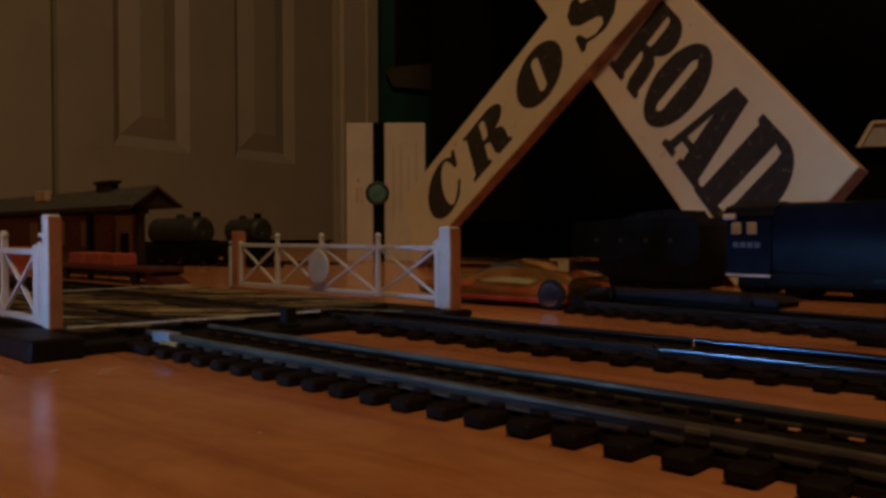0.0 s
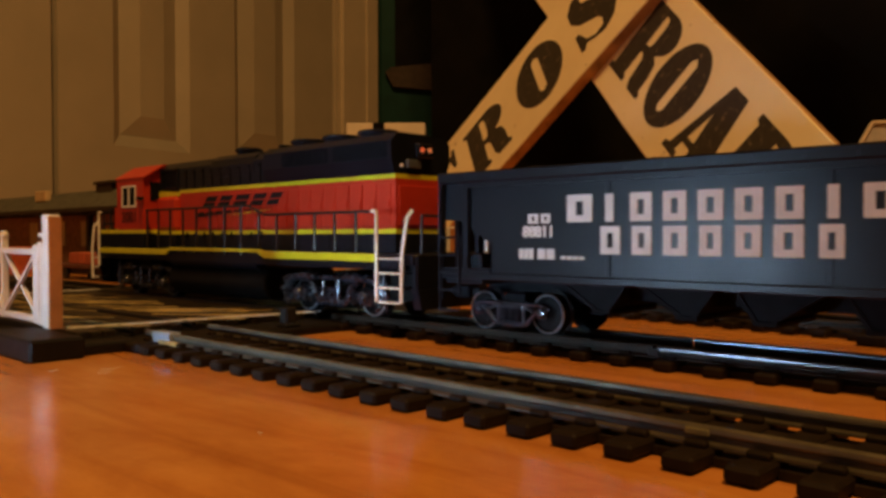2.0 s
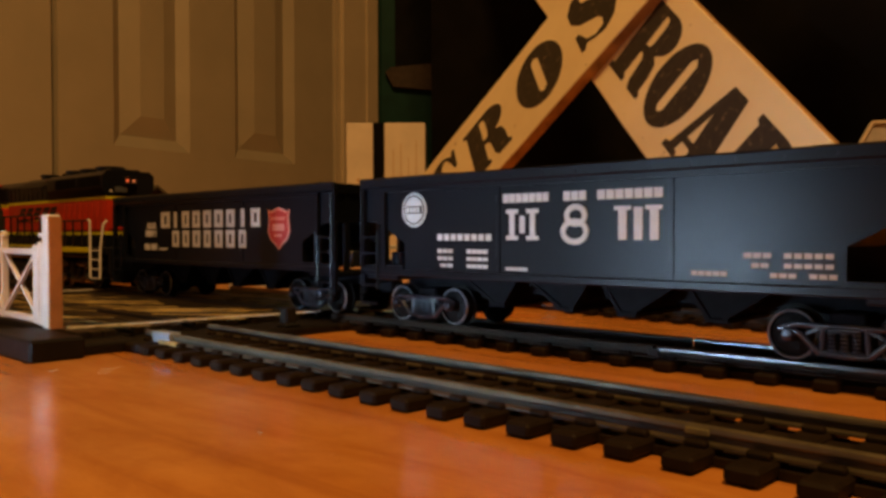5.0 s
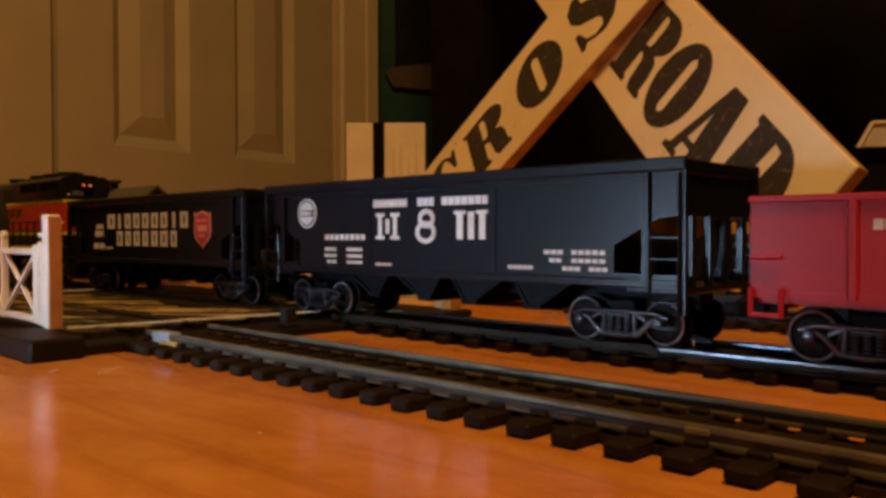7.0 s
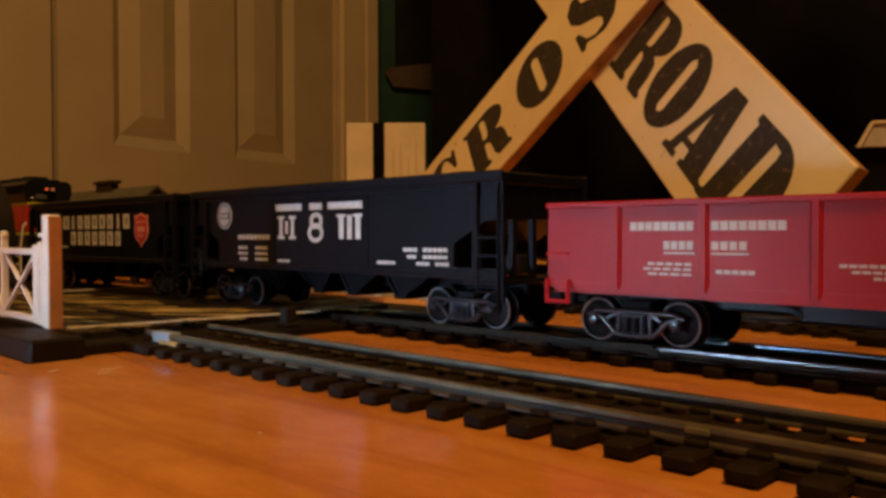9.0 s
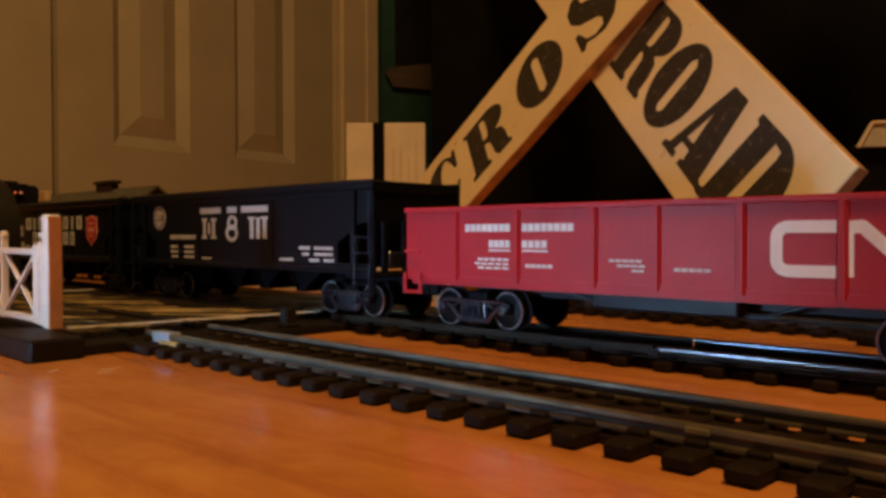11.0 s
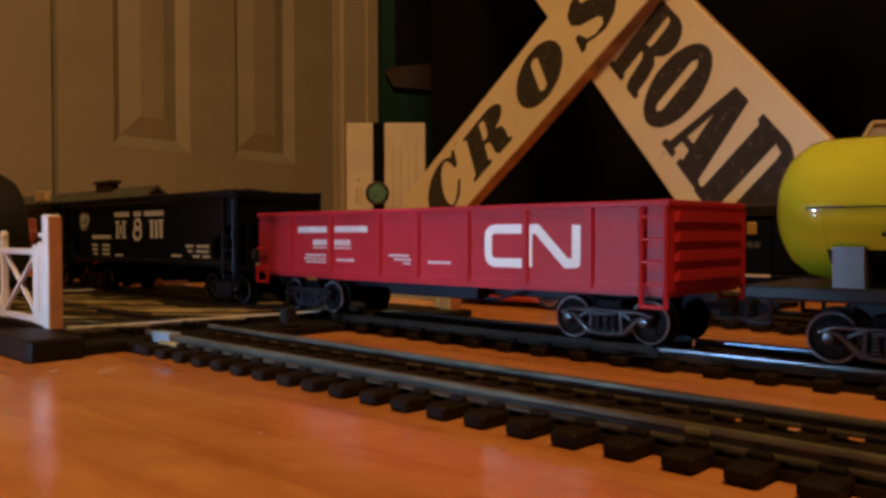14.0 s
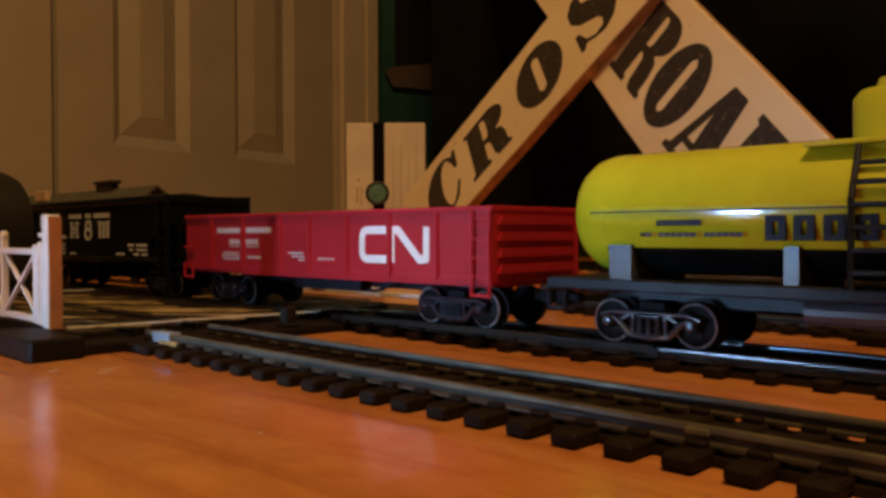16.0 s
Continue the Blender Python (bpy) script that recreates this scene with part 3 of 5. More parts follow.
def wheelset(parent, x, r, y=8.2, mat=None, inner=True):
    """Two flanged wheels on an axle, turning about y."""
    bm = B()
    for s in (-1, 1):
        m = pose(0, s * y, 0, 0, 0, 90)
        lathe(bm, [(1.6 * s, r * 0.25), (1.5 * s, r * 0.72), (1.2 * s, r * 0.84), (1.8 * s, r * 0.87), (2.0 * s, r * 0.92), (1.7 * s, r * 0.98), (1.3 * s, r), (-0.6 * s, r), (-0.7 * s, r + 0.7), (-1.2 * s, r + 0.7), (-1.3 * s, r * 0.3)], m, 28)
    rod(bm, (0, -y - 2.2, 0), (0, y + 2.2, 0), 1.0, 8)
    for s in (-1, 1):
        for k in range(4):
            a = k * math.pi / 2
            rod(bm, (math.cos(a) * r * 0.5, s * (y + 1.55), math.sin(a) * r * 0.5), (math.cos(a) * r * 0.5, s * (y + 1.85), math.sin(a) * r * 0.5), r * 0.13, 6)
    w = part("wheelset", bm, mat or M_TYRE, parent, smooth=True)
    w.data.materials.append(M_ENGBLACK)
    for p in w.data.polygons:
        if not r * 0.85 * MM < math.hypot(p.center.x, p.center.z) < r * 0.975 * MM:
            p.material_index = 1
    w.location = (x * MM, 0, r * MM)
    ROLL.append((w, x * MM, r * MM))
    return w


def tube(bm, pts, r, n=12):
    """A round bar along points, with balls at its bends."""
    for a, b in zip(pts, pts[1:]):
        rod(bm, a, b, r, n)
    for p in pts[1:-1]:
        bmesh.ops.create_uvsphere(bm, u_segments=n, v_segments=6, radius=r, matrix=Matrix.Translation(p))
    return bm


def freight_truck(car, cx, base=19.6, r=4.9):
    """Cast side frames with arched bars, axle boxes, coil springs and bolster; two wheelsets and brake beams."""
    t = part("truck", box(B(), cx - 3.2, cx + 3.2, -10.2, 10.2, 2.4, 9.5, 0.4), M_BLKM, car)
    for s in (-1, 1):
        y = s * 11.6
        bm = B()
        tube(bm, [(-11.8, y, 6.0), (-8.8, y, 7.0), (8.8, y, 7.0), (11.8, y, 6.0)], 0.62)
        for d in (-1, 1):
            tube(bm, [(d * 10.2, y, 6.3), (d * 7.6, y, 5.2), (d * 4.6, y, 2.2), (0, y, 1.8)], 0.72)
            tube(bm, [(d * 4.0, y, 2.2), (d * 3.7, y, 6.9)], 0.62)
            box(bm, d * 9.8 - 1.3, d * 9.8 + 1.3, y - 0.9, y + 0.9, 3.7, 6.6, 0.5)
            lathe(bm, [(-1.5, 0.5), (-1.4, 1.0), (-0.8, 1.25), (0.8, 1.25)] if s < 0 else [(-0.8, 1.25), (0.8, 1.25), (1.4, 1.0), (1.5, 0.5)], pose(d * 9.8, y, 4.9, 0, 0, 90), 14)
            bar(bm, (d * 6.6, y + s * 0.3, 5.4), (d * 4.2, y + s * 0.3, 6.6), 0.6, 0.7)
        box(bm, -4.4, 4.4, y - 0.8, y + 0.8, 1.5, 2.4, 0.3)
        p = part("side_frame", bm, M_TRUCK, t, smooth=True)
        p.location.x = cx * MM
        for x in (-2.1, 0, 2.1):
            bm = B()
            for k in range(5):
                z = 2.6 + k * 0.72
                lathe(bm, [(z, 0.75), (z + 0.18, 0.95), (z + 0.36, 0.95), (z + 0.54, 0.75)], pose(0, y + s * 0.15, 0, 0, -90, 0), 10)
            c = part("spring", bm, M_TRUCK, p, smooth=True)
            c.location.x = x * MM
        part("bolster_end", box(B(), -2.9, 2.9, y - 1.0, y + 1.0, 6.0, 6.9, 0.3), M_TRUCK, p)
    for d in (-1, 1):
        bm = box(B(), cx + d * 4.4 - 0.5, cx + d * 4.4 + 0.5, -9.5, 9.5, 3.4, 4.4, 0.2)
        for y in (-8.2, 8.2):
            box(bm, cx + d * 5.0 - 0.8, cx + d * 5.0 + 0.8, y - 1.2, y + 1.2, 2.8, 6.2, 0.3)
        part("brake_beam", bm, M_BLKM, t)
    for x in (-base / 2, base / 2):
        wheelset(car, cx + x, r)
    return t


def coupler(car, x, d, z=8.4):
    bm = box(B(), min(x, x + d * 6.5), max(x, x + d * 6.5), -1.3, 1.3, z - 1, z + 1, 0.3)
    box(bm, x + d * 4.6 - 1.6, x + d * 4.6 + 1.6, -2.6, 2.0, z - 1.8, z + 1.8, 0.5)
    part("coupler", bm, M_BLKM, car)


def bars(car, rows, mat, y=-18.0, name="lettering", label="", depth=0.12):
    """Plain bars of writing on the near side: each row is x0, x1, z0, z1, number of marks, gap share."""
    for x0, x1, z0, z1, n, gap in rows:
        bm = B()
        w = (x1 - x0) / n
        for i in range(n):
            box(bm, x0 + i * w, x0 + (i + 1 - gap) * w, y - depth, y + 0.1, z0, z1)
        part(name, bm, mat, car, label)


def hopper(x0, name_label, first):
    """Four-bay open hopper, 144.6 long: ribbed side, sloped ends, coal load."""
    car = thing("hopper_car", name_label, "freight car", pose(x0, 0.1665, RZ * MM), "train cars")
    L, Hh, yb = 72.3, 39.4, 17.4
    # tub: sides as panels recessed behind posts
    bm = B()
    prism(bm, [(-L + 17, 14.2), (L - 17, 14.2), (L - 17, 21.6), (L - 6.5, 27.2), (L - 1.4, 27.6), (L - 1.4, 38.6), (-L + 1.4, 38.6), (-L + 1.4, 27.6), (-L + 6.5, 27.2), (-L + 17, 21.6)], -yb + 0.6, yb - 0.6, "y")
    part("tub", bm, M_HOP, car)
    # sunk side panels are read through a proud frame
    for s in (-1, 1):
        y0, y1 = s * (yb - 0.5), s * (yb + 0.45)
        bm = B()
        box(bm, -L, L, y0, s * (yb + 0.9), 36.6, Hh, 0.4)
        box(bm, -L + 9, L - 9, y0, y1, 35.4, 36.6)
        part("top_chord", bm, M_HOP, car)
        bm = B()
        box(bm, -L, L, y0, y1, 12.8, 14.6, 0.25)
        part("side_sill", bm, M_HOP, car)
        for x in (-L + 0.9, -63, -22.8, 22.3, 63.2, L - 0.9):
            inner = abs(x) < 40
            part("post", box(B(), x - 0.6 if inner else x - 0.85, x + 0.6 if inner else x + 0.85, s * (yb - 0.7), s * (yb - 0.34) if inner else y1, 13.2 if abs(x) < 70 else 7.5, 37.4, 0.1), M_HOP, car)
        for d in (-1, 1):
            bm = B()
            box(bm, min(d * (L - 17), d * L), max(d * (L - 17), d * L), s * (yb - 0.9), s * (yb + 0.2), 14.2, 15.6)
            bar(bm, (d * (L - 7.5), s * (yb - 0.4), 14.5), (d * (L - 7.5), s * (yb - 0.4), 24), 0.8, 1.0)
            part("end_brace", bm, M_HOP, car)
        for i in range(15):
            x = -63 + i * 9
            part("rivet", rod(B(), (x, s * (yb + 0.85), 37.9), (x, s * (yb + 1.15), 37.9), 0.45, 6), M_HOP, car)
    # end ladders
    for d in (-1, 1):
        for s in (-1, 1):
            bm = B()
            xe = d * (L - 1.2)
            for k in range(4):
                z = 10 + k * 4.4
                rod(bm, (xe - d * 6.5, s * (yb + 0.95), z), (xe, s * (yb + 0.95), z), 0.3, 6)
            rod(bm, (xe - d * 6.5, s * (yb + 0.95), 9), (xe - d * 6.5, s * (yb + 0.95), 25), 0.35, 6)
            rod(bm, (xe, s * (yb + 0.95), 5), (xe, s * (yb + 0.95), 36), 0.35, 6)
            rod(bm, (xe - d * 6.5, s * (yb + 0.95), 5), (xe, s * (yb + 0.95), 5), 0.35, 6)
            part("ladder", bm, M_HOP, car)
        bm = B()
        box(bm, d * L - d * 2.4, d * L - d * 0.6, -yb + 0.2, yb - 0.2, 36, 39, 0.3)
        box(bm, d * L - d * 14, d * L - d * 0.8, -yb + 0.8, yb - 0.8, 11.6, 13.0, 0.3)
        for y in (-12, -4, 4, 12):
            box(bm, d * (L - 1.8) - 0.7, d * (L - 1.8) + 0.7, y - 0.8, y + 0.8, 13, 36.5)
        part("end_frame", bm, M_HOP, car)
        part("brake_box", box(B(), d * (L - 5) - 2, d * (L - 5) + 2, -9, -4, 14, 19, 0.4), M_TRUCK, car)
    # bays, in matt black: the shade under the sill is put into their colour
    for cx, d in ((-31, -1), (-10.4, -1), (10.4, 1), (31, 1)):
        low = cx - d * 3.4
        out = [(cx - d * 8.8, 14.0), (cx + d * 10.0, 14.0), (low + d * 2.6, 6.6), (low - d * 0.4, 6.0)]
        bay = part("bay", prism(B(), out, -yb + 7.5, yb - 7.5, "y"), M_BLKM, car)
        for s in (-1, 1):
            bm = B()
            bar(bm, (out[1][0], s * (yb - 7.3), 13.6), (out[2][0], s * (yb - 7.3), 6.8), 0.7, 0.9)
            bar(bm, (out[0][0], s * (yb - 7.3), 13.6), (out[3][0], s * (yb - 7.3), 6.4), 0.7, 0.9)
            part("bay_flange", bm, M_BLKM, bay)
        part("bay_gate", box(B(), min(low - d * 1.4, low + d * 3.8), max(low - d * 1.4, low + d * 3.8), -yb + 7.0, yb - 7.0, 5.8, 6.9, 0.2), M_BLKM, bay)
    part("centre_sill", box(B(), -L + 4, L - 4, -3, 3, 8.6, 12, 0.3), M_BLKM, car)
    # coal, heaped
    bm = B()
    nx, ny = 56, 12
    rng = random.Random(first)
    vs = []
    for i in range(nx + 1):
        u = i / nx
        row = []
        for j in range(ny + 1):
            w = j / ny
            hump = sum(4.2 * math.exp(-((u - c) / 0.085) ** 2) for c in (0.14, 0.38, 0.62, 0.86)) * math.sin(math.pi * w) ** 0.8
            edge = min(i, nx - i, j, ny - j) == 0
            row.append(bm.verts.new((-L + 3 + u * (2 * L - 6), -yb + 1.2 + w * (2 * yb - 2.4), 38.0 + hump * 0.62 + (0 if edge else rng.uniform(-0.7, 0.7)))))
        vs.append(row)
    for i in range(nx):
        for j in range(ny):
            bm.faces.new((vs[i][j], vs[i + 1][j], vs[i + 1][j + 1], vs[i][j + 1]))
    part("coal", bm, M_COAL, car, "heaped matt black coal load")
    for cx in (-53.5, 53.5):
        freight_truck(car, cx)
    coupler(car, -L, -1)
    coupler(car, L, 1)
    return car


YS = -17.0  # writing sits on the tub's side

hop1 = hopper(0.2149, "blue-black four-bay hopper car with coal and a red shield", 1)
# heavy capitals as plain blocks: two rows beside the shield
def word_blocks(car, x0, x1, z0, z1, widths, mat=M_LETTER, y=YS, hole=True):
    n = len(widths)
    pitch = (x1 - x0) / n
    for i, k in enumerate(widths):
        cx = x0 + (i + 0.5) * pitch
        w = pitch * k / 2
        bm = B()
        if k > 0.5:
            t = (z1 - z0) * 0.24
            box(bm, cx - w, cx - w * 0.3, y - 0.12, y + 0.1, z0, z1)
            box(bm, cx + w * 0.3, cx + w, y - 0.12, y + 0.1, z0, z1)
            box(bm, cx - w * 0.3, cx + w * 0.3, y - 0.12, y + 0.1, z1 - t, z1)
            box(bm, cx - w * 0.3, cx + w * 0.3, y - 0.12, y + 0.1, z0, z0 + t)
        else:
            box(bm, cx - w, cx + w, y - 0.12, y + 0.1, z0, z1)
        part("lettering", bm, mat, car, "white block lettering")


word_blocks(hop1, 181.2 - 214.9, 249.0 - 214.9, 26.6, 32.6, [0.86, 0.26, 0.66, 0.66, 0.68, 0.7, 0.66, 0.26, 0.7])
word_blocks(hop1, 189.0 - 214.9, 241.2 - 214.9, 19.6, 25.6, [0.64, 0.6, 0.68, 0.6, 0.66, 0.72, 0.56])
word_blocks(hop1, 170.5 - 214.9, 177.5 - 214.9, 26.4, 28.6, [0.8, 0.7])
part("car_number", moved(flat_text("88811", 3.5, 0.13, 0.1, 1.02), pose(173.7 - 214.9, YS - 0.02, 24.4)), M_LETTER, hop1, "white car number")
bars(hop1, [(168.2 - 214.9, 172.6 - 214.9, 18.2, 20.6, 3, 0.25), (173.6 - 214.9, 178.6 - 214.9, 18.2, 20.6, 2, 0.15), (180.0 - 214.9, 186.5 - 214.9, 18.3, 19.0, 4, 0.2)], M_LETTER, YS)
sh = [(-5.8, 6.1), (-4.6, 5.2), (-2.6, 6.0), (0, 6.6), (2.6, 6.0), (4.6, 5.2), (5.8, 6.1), (5.3, 3.2), (5.9, -1.0), (4.6, -3.6), (1.6, -5.4), (0, -6.8), (-1.6, -5.4), (-4.6, -3.6), (-5.9, -1.0), (-5.3, 3.2)]
part("shield", prism(B(), [(43.4 + x, 26.0 + z) for x, z in sh], YS - 0.12, YS + 0.1, "y"), M_PINK, hop1, "pale pink shield outline")
part("shield_field", prism(B(), [(43.4 + x * 0.86, 26.0 + z * 0.88) for x, z in sh], YS - 0.22, YS, "y"), M_SHIELD, hop1, "red shield emblem")
bars(hop1, [(39.6, 47.2, 28.6, 29.6, 6, 0.3), (40.2, 46.6, 25.2, 27.4, 1, 0.0), (41.2, 45.6, 23.2, 24.2, 3, 0.25)], M_PINK, YS - 0.12)

hop2 = hopper(0.3708, "blue-black four-bay hopper car with coal and white lettering", 2)
o = 370.8
# three large slab-serif marks
def slab_n(car, cx, w, z0, z1):
    bm = B()
    y0, y1 = YS - 0.12, YS + 0.1
    box(bm, cx - w / 2 + 0.5, cx - w / 2 + 1.9, y0, y1, z0, z1)
    box(bm, cx + w / 2 - 1.9, cx + w / 2 - 0.5, y0, y1, z0, z1)
    box(bm, cx - 0.7, cx + 0.7, y0 - 0.01, y1, z0 + 1.6, z1 - 1.6)
    for x in (cx - w / 2 + 1.2, cx + w / 2 - 1.2):
        box(bm, x - 1.7, x + 1.7, y0 - 0.01, y1, z1 - 1.0, z1)
        box(bm, x - 1.7, x + 1.7, y0 - 0.01, y1, z0, z0 + 1.0)
    part("lettering", bm, M_LETTER, car, "white slab block")


slab_n(hop2, 355.3 - o, 8.4, 22.6, 29.8)
bm = B()
for cx, cz, rx, rz in ((370.2 - o, 28.1, 2.4, 1.9), (369.9 - o, 24.5, 3.1, 2.3)):
    pts = arc(cx, cz, rx, rz, 0, 345, 18)
    for (xa, za), (xb, zb) in zip(pts, pts[1:] + pts[:1]):
        bar(bm, (xa, YS, za), (xb, YS, zb), 0.3, 1.25)
part("lettering", bm, M_LETTER, hop2, "white looped block")
bm = B()
for x in (382.0, 385.7, 389.4):
    box(bm, x - o - 1.0, x - o + 1.0, YS - 0.12, YS + 0.1, 22.7, 29.6)
box(bm, 380.0 - o, 384.0 - o, YS - 0.15, YS + 0.1, 29.0, 29.9)
box(bm, 387.4 - o, 391.2 - o, YS - 0.15, YS + 0.1, 29.0, 29.9)
part("lettering", bm, M_LETTER, hop2, "white slab block")
bars(hop2, [(349.6 - o, 363.2 - o, 31.4, 33.5, 7, 0.16), (367.0 - o, 373.2 - o, 31.4, 33.5, 3, 0.16), (375.8 - o, 391.6 - o, 31.4, 33.5, 7, 0.16),
            (328.0 - o, 346.5 - o, 22.4, 24.0, 8, 0.3), (328.0 - o, 333.6 - o, 19.2, 20.2, 3, 0.25), (338.0 - o, 345.0 - o, 19.2, 20.2, 4, 0.2), (328.0 - o, 333.6 - o, 17.4, 18.3, 3, 0.25), (338.0 - o, 345.0 - o, 17.4, 18.3, 4, 0.2), (329.0 - o, 333.6 - o, 15.6, 16.5, 2, 0.25), (338.0 - o, 345.0 - o, 15.6, 16.5, 4, 0.2),
            (350.5 - o, 357.0 - o, 15.4, 16.1, 5, 0.2), (397.5 - o, 405.0 - o, 15.8, 16.7, 5, 0.2), (408.0 - o, 413.5 - o, 19.4, 20.4, 3, 0.2), (415.5 - o, 424.5 - o, 19.4, 20.4, 5, 0.25), (409.5 - o, 413.0 - o, 17.6, 18.5, 2, 0.2), (415.5 - o, 424.5 - o, 17.6, 18.5, 5, 0.25), (413.0 - o, 418.0 - o, 15.8, 16.7, 3, 0.2), (420.0 - o, 425.0 - o, 15.8, 16.7, 3, 0.2)], M_LETTER, YS, label="small white bars of writing")
bm = lathe(B(), [(-0.1, 4.5), (0.15, 4.5)], pose(319.4 - o, YS - 0.02, 30.4, 0, 0, 90), 32)
part("emblem", bm, M_LETTER, hop2, "round white emblem")
bm = B()
pts = arc(319.4 - o, 30.4, 3.7, 3.7, 0, 345, 23)
for (xa, za), (xb, zb) in zip(pts, pts[1:] + pts[:1]):
    bar(bm, (xa, YS - 0.2, za), (xb, YS - 0.2, zb), 0.12, 0.35)
part("emblem_ring", box(bm, 319.4 - o - 2.9, 319.4 - o + 2.9, YS - 0.28, YS - 0.1, 29.4, 31.4), M_HOP, hop2)
bars(hop2, [(319.4 - o - 2.6, 319.4 - o + 2.6, 29.7, 31.1, 4, 0.3)], M_LETTER, YS - 0.22)

# ---- red gondola ----
gon = thing("gondola_car", "bright red open gondola car with white emblem", "freight car", pose(0.5285, 0.1665, RZ * MM), "train cars")
L, yb = 72.6, 17.4
bm = B()
box(bm, -L, L, -yb, -yb + 1.2, 12.6, 30.2)
box(bm, -L, L, yb - 1.2, yb, 12.6, 30.2)
part("side", bm, M_CN, gon)
part("floor_pan", box(B(), -L + 1, L - 1, -yb + 1, yb - 1, 11.0, 12.8), M_CN, gon)
for d in (-1, 1):
    bm = box(B(), d * L, d * (L - 1.2), -yb + 1.2, yb - 1.2, 12.0, 30.0)
    part("end", bm, M_CN, gon)
    for z in (15.5, 19.5, 23.5, 27.5):
        part("end_rib", prism(B(), [(-yb + 1.5, z - 1.1), (yb - 1.5, z - 1.1), (yb - 2.5, z + 1.1), (-yb + 2.5, z + 1.1)], d * L, d * (L + 1.0), "x"), M_CN, gon)
for s in (-1, 1):
    part("top_rim", box(B(), -L - 0.3, L + 0.3, s * (yb - 1.2), s * (yb + 0.8), 29.6, 30.9, 0.25), M_CN, gon)
    part("bottom_sill", prism(B(), [(-L, 13.4), (L, 13.4), (L, 12.2), (44, 11.8), (34, 11.0), (-34, 11.0), (-44, 11.8), (-L, 12.2)], s * (yb - 1.0), s * (yb + 0.35), "y"), M_CN, gon)
    for x in (-54.7, -35.4, -14.3, 0.6, 18.2, 36.2, 53.8):
        part("rib", prism(B(), [(x - 1.1, s * yb), (x - 0.6, s * (yb + 0.9)), (x + 0.6, s * (yb + 0.9)), (x + 1.1, s * yb)], 12.4, 29.8, "z"), M_CN, gon)
    for d in (-1, 1):
        bm = B()
        xe = d * (L - 0.4)
        rungs = []
        for z in (9.0, 13.6, 18.2, 22.8, 27.4) if d > 0 else (9.0, 19.6):
            rungs.append(rod(B(), (xe - d * 5.6, s * (yb + 1.0), z), (xe, s * (yb + 1.0), z), 0.42, 6))
        for x in (xe, xe - d * 5.6):
            rod(bm, (x, s * (yb + 1.0), 8.6), (x, s * (yb + 1.0), 29.6 if d > 0 else 14.0), 0.5, 6)
        lad = part("ladder", bm, M_CN, gon)
        for r in rungs:
            part("rung", r, M_CN, lad)
for d in (-1, 1):
    part("rim_end", box(B(), d * (L - 1.2), d * (L + 0.3), -yb + 1.25, yb - 1.25, 29.6, 30.9, 0.2), M_CN, gon)
for cx in (-54.0, 54.0):
    freight_truck(gon, cx, 19.6)
part("underframe", box(box(B(), -60, 60, -3, 3, 8.0, 11.2, 0.3), -20, 14, -9, -4, 7.0, 10.8, 0.4), M_FRAME, gon)
part("brace_rod", path(B(), [(-30, -6, 11), (-18, -6, 7.2), (18, -6, 7.2), (30, -6, 11)], 0.5), M_FRAME, gon)
coupler(gon, -L, -1)
coupler(gon, L, 1)
# the emblem: an open looped band and a folded band, flat white
bm = B()
Y = -yb
def band(bm, pts, w):
    for a, b in zip(pts, pts[1:]):
        l = math.hypot(b[0] - a[0], b[1] - a[1]) or 1.0
        nx, nz = -(b[1] - a[1]) / l * w / 2, (b[0] - a[0]) / l * w / 2
        prism(bm, [(a[0] + nx, a[1] + nz), (b[0] + nx, b[1] + nz), (b[0] - nx, b[1] - nz), (a[0] - nx, a[1] - nz)], Y - 0.16, Y + 0.06, "y")
    for a in pts[1:-1]:
        rod(bm, (a[0], Y - 0.162, a[1]), (a[0], Y + 0.06, a[1]), w / 2, 12)


